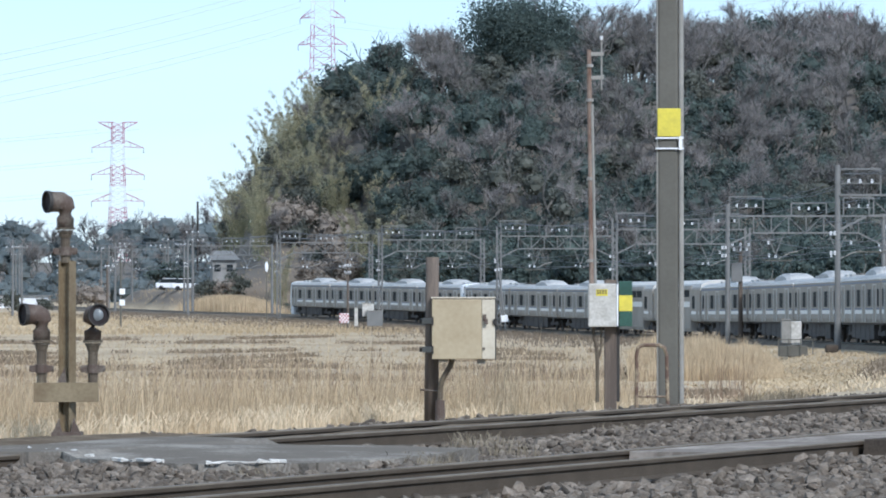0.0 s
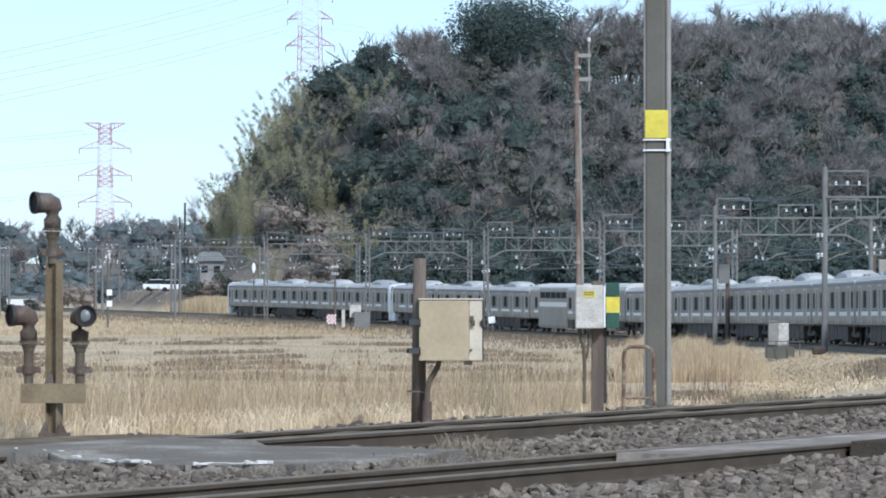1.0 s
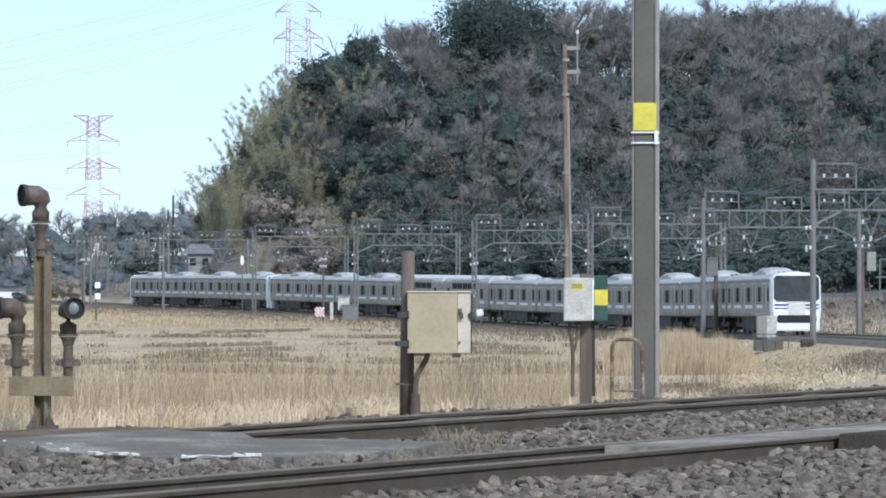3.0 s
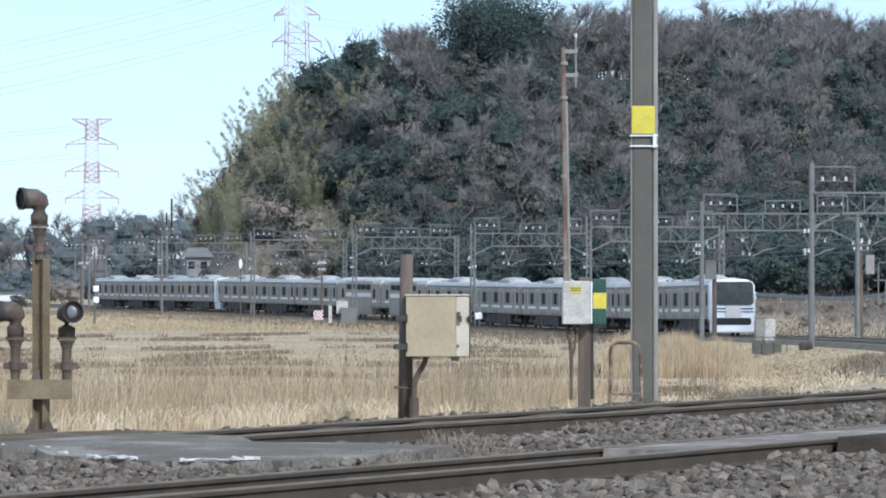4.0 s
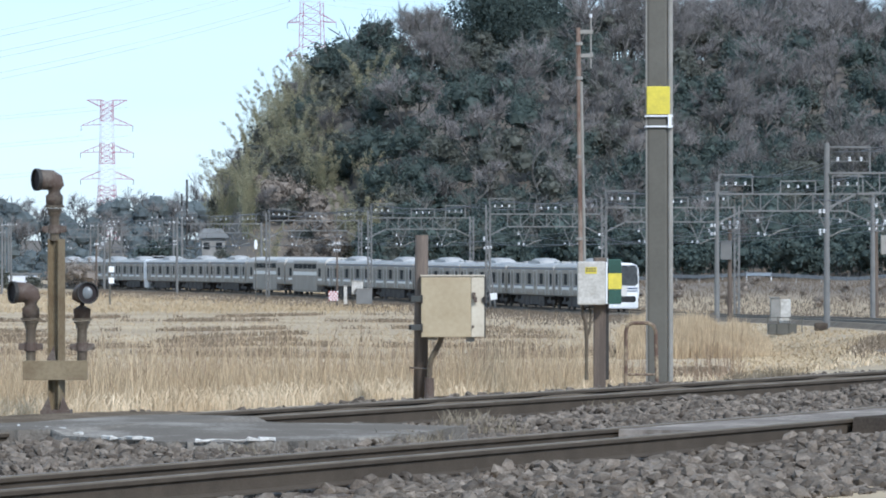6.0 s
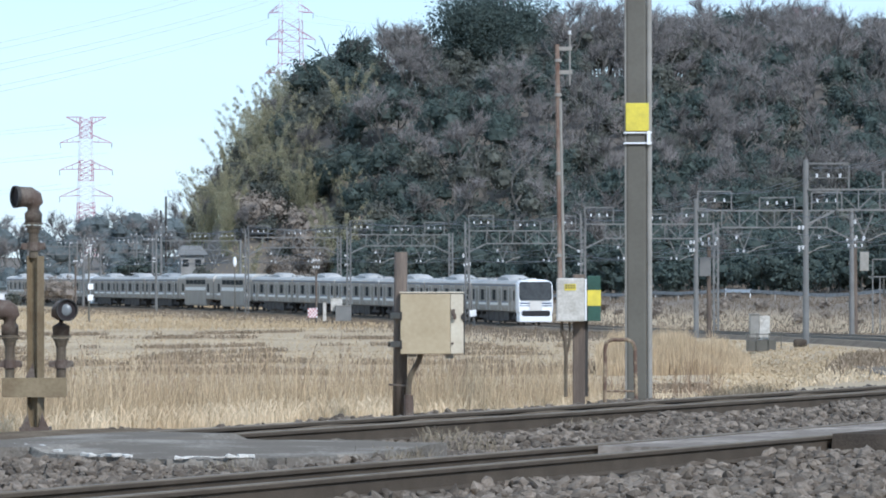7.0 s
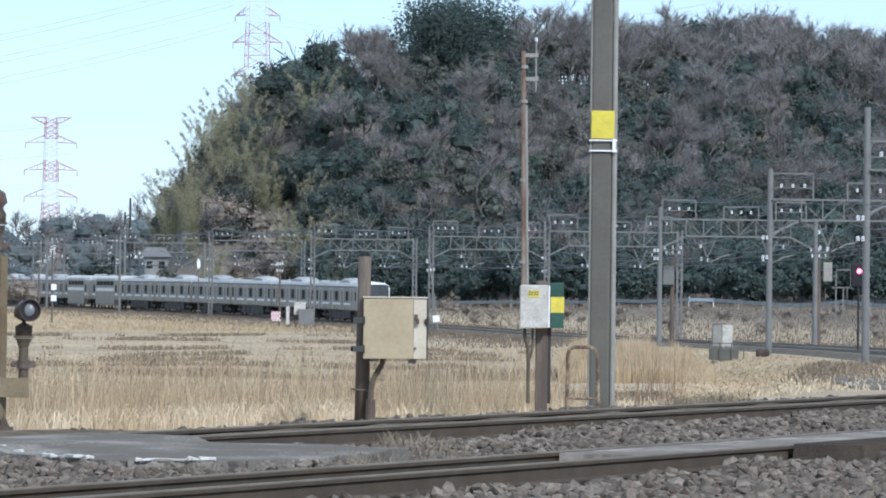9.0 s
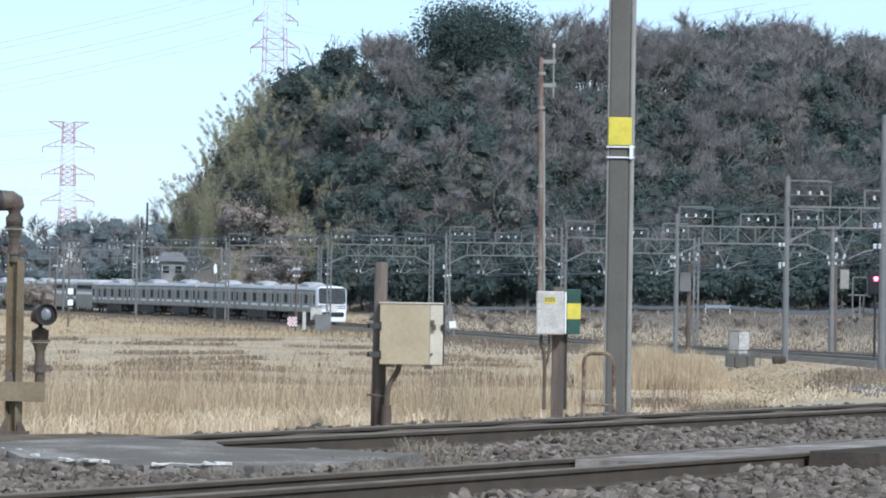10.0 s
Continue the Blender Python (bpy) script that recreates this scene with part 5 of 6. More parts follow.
def bamboo(seed, height):
    rng = random.Random(seed)
    nr = np.random.RandomState(seed)
    t = thing("bamboo_clump", "arching yellow-green bamboo clump at the hill's edge", "bamboo", group="bamboo at the hill's edge")
    V, F, centres = [], [], []
    for _ in range(11):
        a = rng.uniform(0, 6.28)
        d = Vector((math.cos(a), math.sin(a), 0))
        p = d * rng.uniform(0, 1.6)
        h = height * rng.uniform(0.75, 1.1)
        bend = rng.uniform(0.1, 0.32) * h
        last = p
        for k in range(1, 7):
            f = k / 6
            q = p + d * bend * f ** 2.6 + Vector((0, 0, h * (f - 0.12 * f ** 4)))
            limb(V, F, last, q, 0.05 * (1.1 - f * 0.9), 0.05 * (1.1 - f), 3)
            if f > 0.3:
                for _ in range(3):
                    centres.append((*(last + (q - last) * rng.random())[:], 0.75 * (1.25 - f)))
            last = q
        centres.append((*last[:], 0.25))
    tagged(mesh_from("culm_cluster", [v[:] for v in V], F, M_CULM, t), "slim bamboo culms", kind="stuff")
    me = leaf_mesh("foliage", centres, 0.085, 42, 0.75, M_BAMBOO, nr, 0.9)
    new("foliage", me).parent = t
    return t


def build_woods():
    rng = random.Random(21)
    bare = [bare_tree(100 + k, rng.uniform(10, 12.5), 17, 0.7 + 0.1 * (k % 3)) for k in range(7)]
    ever = [evergreen(200 + k, rng.uniform(8, 10.5), rng.uniform(3.4, 4.3), M_EVER) for k in range(5)]
    olive = [evergreen(240 + k, rng.uniform(7, 9), rng.uniform(3.2, 4.0), M_OLIVELEAF, label="dull olive-brown evergreen tree on the wooded hill") for k in range(3)]
    bam = [bamboo(300 + k, rng.uniform(10, 12)) for k in range(4)]
    shrub = [evergreen(260 + k, 3.6, 2.3, M_OLIVELEAF, 5, "dense olive-brown thicket at the foot of the hill", name="thicket") for k in range(2)]
    brown = [evergreen(266 + k, 4.6, 3.0, M_BROWNLEAF, 6, "dense brown leafless thicket at the foot of the hill", 0.13, 22, "thicket") for k in range(2)]
    far = [evergreen(280 + k, 11, 4.6, M_FARLEAF, 8, "grey-green tree in the distant woods, haze put into its colour", 0.3, 6, "distant_tree", 0.86) for k in range(3)]
    for s in shrub + brown:
        s["group"] = "thickets at the hill's foot"
    used = set()

    def put(kinds, x, y, size=1.0, sink=0.0):
        k = rng.choice(kinds)
        z = float(ground_height(np.array([x]), np.array([y]))[0]) - sink
        m = Matrix.Translation((x, y, z)) @ Matrix.Rotation(rng.uniform(0, 6.28), 4, 'Z')
        t = k if k not in used else copy_thing(k, m)
        used.add(k)
        t.matrix_basis = m
        t.scale = (size * rng.uniform(0.9, 1.1),) * 3
        return t
    # the hill, row upon row up its slope
    y = 480.0
    while y < 728:
        x = -58 / 1000 * y
        while x < 118 / 1000 * y:
            xx, yy = x + rng.uniform(-2.2, 2.2), y + rng.uniform(-3.5, 3.5)
            u = xx / yy * 1000
            foot = float(np.interp(u, [-60, -30, 0, 40, 90], [610, 585, 540, 500, 470]))
            x += 4.9
            if yy < foot - 3 or u < -52.5 or (u < -44 and yy < 648):
                continue
            f = (yy - foot) / (690 - foot)
            r = rng.random()
            if -38 < u < -24 and f < 0.40:
                put(brown, xx, yy, rng.uniform(0.8, 1.35))
            elif u < -30 or (u < -18 and f < 0.75):
                if r < (0.92 if u < -34 else 0.75):
                    put(bam, xx, yy, rng.uniform(0.75, 1.0))
                elif r < 0.93:
                    put(ever + olive, xx, yy, rng.uniform(0.7, 0.95))
                else:
                    put(bare, xx, yy, rng.uniform(0.7, 0.9))
            elif f < 0.3:
                put(ever if r < 0.66 else (olive if r < 0.82 else bare), xx, yy, rng.uniform(0.75, 1.0))
            elif f < 0.72:
                put(ever if r < (0.62 if u < 32 else 0.42) else (olive if r < (0.8 if u < 32 else 0.6) else bare), xx, yy, rng.uniform(0.8, 1.05))
            elif -31 < u < -12 or -2 < u < 27:
                put(ever if r < 0.5 else olive, xx, yy, rng.uniform(0.6, 0.8))
            else:
                put(ever if r < 0.12 else (olive if r < 0.2 else bare), xx, yy, rng.uniform(0.85, 1.1))
        y += 7.0 + (y - 480) * 0.008
    # the great dome tree and its neighbours on the crest
    dome = evergreen(277, 14.0, 9.4, M_EVER, 40, "great dark domed evergreen tree on the crest", 0.22, 15, core=0.25, tufts=52)
    dome.matrix_basis = Matrix.Translation((8.6, 684, 27.8))
    for u, yy, s in ((-18.0, 684, 1.2), (-26.0, 680, 1.15), (-22.0, 676, 0.9), (-15.5, 684, 0.95)):
        put(ever, u * yy / 1000, yy, s)
    for k in range(44):
        yy = rng.uniform(686, 704)
        put(shrub + olive, (-50 + 168 * (k + rng.random()) / 44) * yy / 1000, yy, rng.uniform(0.6, 1.0))
    for k in range(60):
        yy = rng.uniform(704, 716)
        put(shrub + olive, (-44 + 162 * (k + rng.random()) / 60) * yy / 1000, yy, rng.uniform(0.9, 1.3))
    dark = [evergreen(290 + k, 4.2, 2.5, M_EVER, 5, "dense dark evergreen thicket at the foot of the hill", name="thicket") for k in range(2)]
    for s in dark:
        s["group"] = "thickets at the hill's foot"
    for k in range(60):
        u, f = rng.uniform(-30, 116), rng.uniform(0.1, 0.95)
        foot = float(np.interp(u, [-60, -30, 0, 40, 90], [610, 585, 540, 500, 470]))
        yy = foot + f * (690 - foot)
        put(dark + shrub, u * yy / 1000, yy, rng.uniform(0.9, 1.4))
    for k in range(46):
        u = -20 + 138 * (k + rng.random()) / 46
        yy = float(np.interp(u, [-60, -30, 0, 40, 90], [610, 585, 540, 500, 470])) + rng.uniform(-7, 4)
        put(dark, u * yy / 1000, yy, rng.uniform(0.8, 1.3))
    # undergrowth behind the bamboo
    for k in range(30):
        u, yy = rng.uniform(-42, -18), rng.uniform(628, 680)
        put(shrub + olive, u * yy / 1000, yy, rng.uniform(0.6, 0.85))
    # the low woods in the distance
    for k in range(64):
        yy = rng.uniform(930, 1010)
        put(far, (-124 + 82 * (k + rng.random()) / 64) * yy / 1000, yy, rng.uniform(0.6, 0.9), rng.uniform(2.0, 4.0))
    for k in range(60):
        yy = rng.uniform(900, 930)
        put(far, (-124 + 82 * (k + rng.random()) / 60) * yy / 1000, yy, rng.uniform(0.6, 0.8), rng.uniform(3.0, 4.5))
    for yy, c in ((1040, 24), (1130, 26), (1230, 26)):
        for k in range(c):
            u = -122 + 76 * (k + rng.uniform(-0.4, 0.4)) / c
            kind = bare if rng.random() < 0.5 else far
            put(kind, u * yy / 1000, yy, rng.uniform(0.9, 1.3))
    for x, sz in ((-33.2, 0.75), (-31.0, 0.65), (-29.2, 0.9)):
        put(shrub + brown, x, 603, sz)
    put(brown, -44.5, 560, 1.05)
    put(brown, -47.5, 566, 0.8)
    put(dark, -41.0, 640, 0.95)
    put(dark, -38.5, 642, 0.8)
    # scrub below the house
    for k in range(26):
        q = line(296 + 62 * (k + rng.random()) / 26, rng.uniform(11.5, 17))
        put(brown + shrub, q.x, q.y, rng.uniform(0.25, 0.5), 0.3)
    # scrub on the bank behind the line
    for k in range(46):
        q = line(40 + 230 * (k + rng.random()) / 46, rng.uniform(12, 27))
        put(brown, q.x, q.y, rng.uniform(0.16, 0.36), 0.25)
    # thickets along the far line
    for x, y, s in ((-56.0, 585, 0.9), (-24, 640, 1.0), (-22, 640, 1.2), (-20, 630, 1.1), (-53, 600, 0.7), (-22, 625, 1.0), (-18, 610, 0.8)):
        put(shrub, x, y, s)


# ---- the far line: rails, masts and wires ----
def build_far_tracks():
    for side in (0.0, 3.9):
        tr = thing("railway_track", "distant double railway track on a dark ballast bed", "railway track", kind="structure")
        for g in (-0.533, 0.533):
            bm = bm_new()
            pts = [line(s, side + g) for s in np.arange(-135, 500, 6.0)]
            rings = []
            for p in pts:
                rings.append([bm.verts.new(p + Vector((dx, 0, dz))) for dx, dz in ((-0.04, -0.16), (-0.035, 0), (0.035, 0), (0.04, -0.16))])
            for a, b in zip(rings, rings[1:]):
                for k in range(3):
                    bm.faces.new((a[k], a[k + 1], b[k + 1], b[k]))
            part("rail", bm, M_RAILTOP, tr)
        bm = bm_new()
        rings = []
        for s in np.arange(-135, 500, 4.0):
            rings.append([bm.verts.new(line(s, side + o, z)) for o, z in ((-2.3, -0.55), (-1.5, -0.07), (1.5, -0.07), (2.3, -0.55))])
        for a, b in zip(rings, rings[1:]):
            for k in range(3):
                bm.faces.new((a[k], a[k + 1], b[k + 1], b[k]))
        bmesh.ops.recalc_face_normals(bm, faces=bm.faces)
        part("ballast_bed", bm, mat("far_ballast", (0.22, 0.19, 0.15), 0.95, 0, (0.155, 0.132, 0.105), 0.8, 0.6, 6, 0.3, gloss=0.0), tr)


def insulator(parent, p, r=0.085):
    bm = bm_new()
    for k in range(3):
        rod(bm, (p[0], p[1], p[2] + k * 0.07), (p[0], p[1], p[2] + k * 0.07 + 0.05), r, r * 0.6, 8)
    part("insulator", bm, M_INSUL, parent)


def portal(s, span=9.6, base=-3.0, lattice=False, tall=9.0, low=6.6, seed=0):
    """A catenary portal over the line at s: two masts, a trapezoid truss, upper frames and hangers."""
    rng = random.Random(seed)
    p0, p1 = line(s, base), line(s, base + span)
    p1.z = p0.z
    d = (p1 - p0).normalized()
    m = Matrix((d, Vector((-d.y, d.x, 0)), Vector((0, 0, 1)))).transposed().to_4x4()
    m.translation = p0
    t = thing("catenary_portal", "grey galvanised steel catenary portal with truss beam and white insulators", "catenary portal", m, "catenary portals")
    high = low + 1.05
    for x, h in ((0.0, tall), (span, tall - 0.6)):
        bm = bm_new()
        if lattice:
            for dx in (-0.17, 0.17):
                for dy in (-0.17, 0.17):
                    bar(bm, (x + dx, dy, -0.6), (x + dx, dy, h), 0.07)
            z = -0.4
            k = 1
            while z < h - 0.5:
                for dy in (-0.17, 0.17):
                    bar(bm, (x - 0.17 * k, dy, z), (x + 0.17 * k, dy, z + 0.5), 0.04)
                z += 0.5
                k = -k
        else:
            rod(bm, (x, 0, -0.6), (x, 0, h), 0.17, 0.13, 12)
        part("mast", bm, M_GALV, t)
    for z, a, b in ((low, 1.6, span - 1.6), (high, 0.1, span - 0.1)):
        for dy in (-0.2, 0.2):
            bm = bm_new()
            bar(bm, (a, dy, z), (b, dy, z), 0.09)
            part("chord", bm, M_GALV, t)
    for x, xx in ((0.05, 1.6), (span - 0.05, span - 1.6)):
        bm = bm_new()
        bar(bm, (x, 0, low - 0.75), (xx, 0, low), 0.10)
        part("knee_brace", bm, M_GALV, t)
    n = 6
    w = (span - 3.2) / n
    for k in range(n + 1):
        x = 1.6 + k * w
        bm = bm_new()
        bar(bm, (x, -0.2, low), (x, -0.2, high), 0.06)
        part("strut", bm, M_GALV, t)
        if k < n:
            bm = bm_new()
            up = k % 2 == 0
            bar(bm, (x, 0.2, high if up else low), (x + w, 0.2, low if up else high), 0.06)
            part("diagonal", bm, M_GALV, t)
    # frames over the beam with feeder insulators
    for x, wd, hh in ((span * 0.12, 2.1, 1.25 + rng.uniform(-0.1, 0.1)), (span * 0.52, 2.2, 0.8 + rng.uniform(-0.1, 0.1)), (span * 0.84, 1.9, 1.2 + rng.uniform(-0.15, 0.1))):
        bm = bm_new()
        bar(bm, (x - wd / 2, 0, high), (x - wd / 2, 0, high + hh), 0.075)
        bar(bm, (x + wd / 2, 0, high), (x + wd / 2, 0, high + hh), 0.075)
        bar(bm, (x - wd / 2, 0, high + hh), (x + wd / 2, 0, high + hh), 0.075)
        fr = part("top_frame", bm, M_GALV, t)
        if hh > 1:
            bm = bm_new()
            bar(bm, (x - wd / 2, 0, high + hh * 0.45), (x + wd / 2, 0, high + hh * 0.45), 0.05)
            part("cross_bar", bm, M_GALV, t)
        for k in (-0.6, 0, 0.6):
            insulator(fr, (x + k, 0, high + hh * 0.45 + 0.02))
    # hangers over each track
    for x in (-base, -base + 3.9):
        bm = bm_new()
        bar(bm, (x - 0.55, 0, low), (x, 0, low - 1.35), 0.06)
        bar(bm, (x + 0.55, 0, low), (x, 0, low - 1.35), 0.06)
        hg = part("hanger", bm, M_GALV, t)
        insulator(hg, (x, 0, low - 1.55))
        insulator(hg, (x - 0.4, 0, low - 1.5))
        bm = bm_new()
        tube(bm, [(x + 1.5, 0, low - 1.1), (x + 0.9, 0, low - 1.25), (x + 0.2, 0, low - 1.6)], 0.035, 6)
        part("steady_arm", bm, M_LIGHTPIPE, t)
    for x in (2.2, span - 2.4):
        bm = bm_new()
        for a, b in (((x, 0, low), (x, 0, low - 0.45)), ((x + 0.7, 0, low), (x + 0.7, 0, low - 0.45)), ((x, 0, low - 0.45), (x + 0.7, 0, low - 0.45))):
            bar(bm, a, b, 0.05)
        fr = part("drop_frame", bm, M_GALV, t)
        insulator(fr, (x + 0.35, 0, low - 0.7))
    for z in (5.0 + rng.uniform(-0.5, 0.5), 5.6):
        for k in (-0.35, -0.15):
            insulator(t, (k, -0.1, z))
    return t


def wire(points, r, label="thin overhead railway wire", name="overhead_wire", material=None):
    cu = bpy.data.curves.new(name, 'CURVE')
    cu.dimensions, cu.bevel_depth, cu.bevel_resolution = '3D', r, 0
    sp = cu.splines.new('POLY')
    sp.points.add(len(points) - 1)
    for q, p in zip(sp.points, points):
        q.co = (*p, 1)
    cu.materials.append(material or M_WIRE)
    return tagged(new(name, cu), label, "wire", "overhead wires")


PORTALS = [-126, -78, -27, 24.7, 74, 123.6, 176, 225, 275, 325, 375]


def build_portals():
    for k, s in enumerate(PORTALS):
        portal(s, span=9.8 if k else 9.0, lattice=k in (4, 5, 6, 7), tall=(9.4, 10.2, 9.2, 8.4, 8.4, 8.4, 8.4, 8.4, 8.4, 8.4, 8.4)[k], seed=k)
    for side, up, sag in ((0.0, 5.1, 0.0), (0.0, 6.0, 0.7), (3.9, 5.1, 0.0), (3.9, 6.0, 0.7), (-2.0, 8.75, 0.5), (-1.4, 8.75, 0.5), (-2.6, 8.75, 0.5), (5.5, 8.75, 0.5), (6.1, 8.75, 0.55), (-3.4, 6.3, 0.5), (-3.5, 5.4, 0.5), (2.2, 8.5, 0.4)):
        pts = []
        for a, b in zip(PORTALS, PORTALS[1:]):
            for f in (0, 0.25, 0.5, 0.75):
                pts.append(line(a + (b - a) * f, side, up - sag * 4 * f * (1 - f)))
        wire(pts, 0.018)


def pole_thing(x, y, h, r, material, label, arms=(), name="utility_pole"):
    z = float(ground_height(np.array([x]), np.array([y]))[0])
    t = thing(name, label, "pole", upright(x, y, z - 0.1), "poles along the far line")
    bm = bm_new()
    rod(bm, (0, 0, -0.3), (0, 0, h), r, r * 0.75, 10)
    part("shaft", bm, material, t)
    for zz, w in arms:
        bm = bm_new()
        bar(bm, (-w / 2, -0.1, zz), (w / 2, -0.1, zz), 0.08)
        am = part("cross_arm", bm, M_GALV, t)
        for k in (-0.45, 0.0, 0.45):
            insulator(am, (w * k, -0.1, zz + 0.05))
    return t


def build_line_side():
    # wooden pole with a transformer box beside the second portal
    p = pole_thing(17.2, 298, 6.6, 0.16, M_WOOD, "dark wooden pole with a cluster of white insulators", ((6.2, 1.1), (5.9, 0.9)))
    bm = bm_new()
    box(bm, -0.6, 0.1, -0.45, -0.1, 4.0, 5.2, 0.04)
    part("equipment_box", bm, M_GALV, p)
    p = pole_thing(28.6, 323, 7.0, 0.18, M_WOOD, "dark wooden pole with insulators and a small platform", ((6.6, 1.2), (6.2, 1.0)))
    bm = bm_new()
    box(bm, 0.3, 0.9, -0.4, 0.1, 4.6, 5.9, 0.04)
    part("equipment_box", bm, M_LIGHTPIPE, p)
    bm = bm_new()
    for a, b in (((0.9, 0, 4.2), (2.2, 0, 4.2)), ((2.2, 0, 4.2), (2.2, 0, 5.4)), ((1.2, 0, 5.4), (2.2, 0, 5.4)), ((1.2, 0, 4.2), (1.2, 0, 5.4)), ((1.2, 0, -0.5), (1.2, 0, 4.2)), ((1.7, 0, -0.5), (1.7, 0, 4.2))):
        bar(bm, a, b, 0.08)
    part("platform", bm, M_GALV, p)
    pole_thing(-10.3, 412, 6.2, 0.1, M_WOOD, "slim dark wooden signal pole in the field", ((5.6, 0.5), (5.0, 0.5)))
    p = pole_thing(3.3, 392, 7.2, 0.09, M_GALV, "slim leaning grey steel pole with a small white plate", ((5.2, 0.6),))
    p.matrix_basis = p.matrix_basis @ Matrix.Rotation(radians(-7), 4, 'Y')
    bm = bm_new()
    box(bm, -0.28, 0.28, -0.14, -0.11, 1.0, 1.55, 0.01)
    part("plate", bm, M_TWHITE, p, "small white plate")
    pole_thing(-39.0, 515, 6.6, 0.12, M_WOOD, "slim pole with a small lamp beside the line", ((6.0, 0.4),))
    for x, y, h in ((-47.5, 560, 10.5), (-55, 575, 9.0), (-60, 640, 9.5), (-52, 690, 9.5), (-66, 700, 9.5), (-72, 720, 9.5), (-41.5, 660, 10), (-58.5, 760, 9.0), (-33.2, 575, 10.5), (-34.2, 575, 9.0), (-47, 740, 9.0), (-76, 800, 9)):
        pole_thing(x, y, h, 0.16, M_GALV, "slender grey trackside pole in the distance", ((h - 0.6, 1.6),))
    p = pole_thing(-32.8, 450, 7.0, 0.1, M_GREYPOLE, "grey trackside post with two small white plates")
    for zz in (3.5, 2.45):
        bm = bm_new()
        box(bm, -0.1, 0.42, -0.14, -0.11, zz - 0.28, zz + 0.28, 0.01)
        part("plate", bm, M_TWHITE, p)
    # round white marker on a stem
    p = pole_thing(-19.8, 470, 6.2, 0.06, M_GREYPOLE, "white oval marker on a slim post beside the line", name="track_marker")
    bm = bm_new()
    bmesh.ops.create_uvsphere(bm, u_segments=16, v_segments=8, radius=0.5)
    bmesh.ops.transform(bm, matrix=Matrix.Translation((0, -0.08, 5.9)) @ Matrix.Diagonal((0.36, 0.12, 1.0, 1)), verts=bm.verts)
    part("marker_plate", bm, M_TWHITE, p)
    # relay cabinets in the field by the reeds
    z = -2.0
    c = thing("trackside_cabinet", "white and grey trackside cabinet on a dark steel stand", "cabinet", upright(15.9, 235, z))
    bm = bm_new()
    box(bm, 0.14, 0.66, -0.32, 0.4, 0.22, 1.40, 0.03)
    part("white_door", bm, M_WHITEBOX, c, "white enamel door")
    bm = bm_new()
    box(bm, -0.32, 0.136, -0.3, 0.4, 0.32, 1.46, 0.03)
    part("grey_side", bm, M_LIGHTPIPE, c)
    bm = bm_new()
    box(bm, -0.36, 0.15, -0.36, 0.45, 1.463, 1.51, 0.02)
    part("roof", bm, M_LIGHTPIPE, c)
    bm = bm_new()
    box(bm, -0.45, 0.95, -0.5, 0.5, -0.35, 0.2, 0.03)
    for x in (-0.5, 0.0, 0.6, 1.2):
        bar(bm, (x, -0.55, -0.3), (x, -0.55, 0.55), 0.05)
    bar(bm, (-0.5, -0.55, 0.5), (1.4, -0.55, 0.5), 0.05)
    part("stand", bm, M_GREYPOLE, c)
    b = thing("concrete_block", "dark stained concrete block lying in the grass", "block", upright(17.9, 233, -2.15))
    bm = bm_new()
    box(bm, -0.3, 0.35, -0.25, 0.25, 0, 0.42, 0.12)
    part("block", bm, M_PANEL, b)
    # checked barrier and cabinets beside the line
    z = -2.5
    c = thing("checked_barrier", "red and white checked barrier board at the trackside", "barrier", upright(-10.6, 396, z + 0.1) @ Matrix.Diagonal((0.75, 0.75, 0.8, 1)))
    bm = bm_new()
    box(bm, 0, 1.05, 0, 0.06, 0.35, 1.35)
    board = part("board", bm, M_TWHITE, c)
    red = mat("red_paint", (0.42, 0.13, 0.12), 0.6, 0, None, 4, 0.3, 20, 0)
    for i in range(6):
        for j in range(5):
            if (i + j) % 2 == 0:
                bm = bm_new()
                box(bm, 0.0875 + i * 0.175 - 0.0875, 0.0875 + i * 0.175 + 0.0875, -0.006, -0.001, 0.35 + j * 0.2, 0.55 + j * 0.2)
                part("red_square", bm, red, board)
    bm = bm_new()
    for x in (0.1, 0.95):
        bar(bm, (x, 0.05, -0.3), (x, 0.05, 0.5), 0.08)
    part("legs", bm, M_GREYPOLE, c)
    for x, w, h0, h1, m, lab in ((1.25, 0.28, 0.0, 1.5, M_WHITEBOX, "narrow white and black striped trackside box"), (1.9, 0.95, 0.8, 1.9, M_WHITEBOX, "white trackside cabinet on legs"), (2.3, 1.3, 0.0, 1.25, M_GALV, "pale grey-green trackside cabinet")):
        q = thing("trackside_cabinet", lab, "cabinet", upright(-10.6 + x, 396 + (0.6 if h0 else 0), z + 0.1))
        bm = bm_new()
        box(bm, 0, w, 0, 0.5, h0, h1, 0.03)
        part("body", bm, m, q)
        bm = bm_new()
        box(bm, -0.05, w + 0.05, -0.05, 0.55, h1 + 0.003, h1 + 0.06)
        part("roof", bm, M_LIGHTPIPE, q)
        if h0:
            bm = bm_new()
            for xx in (0.1, w - 0.1):
                bar(bm, (xx, 0.2, -0.3), (xx, 0.2, h0), 0.08)
            part("legs", bm, M_GREYPOLE, q)
    # colour-light signal
    p = pole_thing(24.3, 250.5, 6.4, 0.07, M_EDGE, "slim dark signal post with a red light", name="railway_signal")
    p["category"], p["group"] = "railway signal", "signals"
    bm = bm_new()
    box(bm, -0.42, 0.36, -0.12, 0.1, 3.65, 4.95, 0.1)
    hd = part("signal_head", bm, M_BLACK, p, "black signal head")
    bm = bm_new()
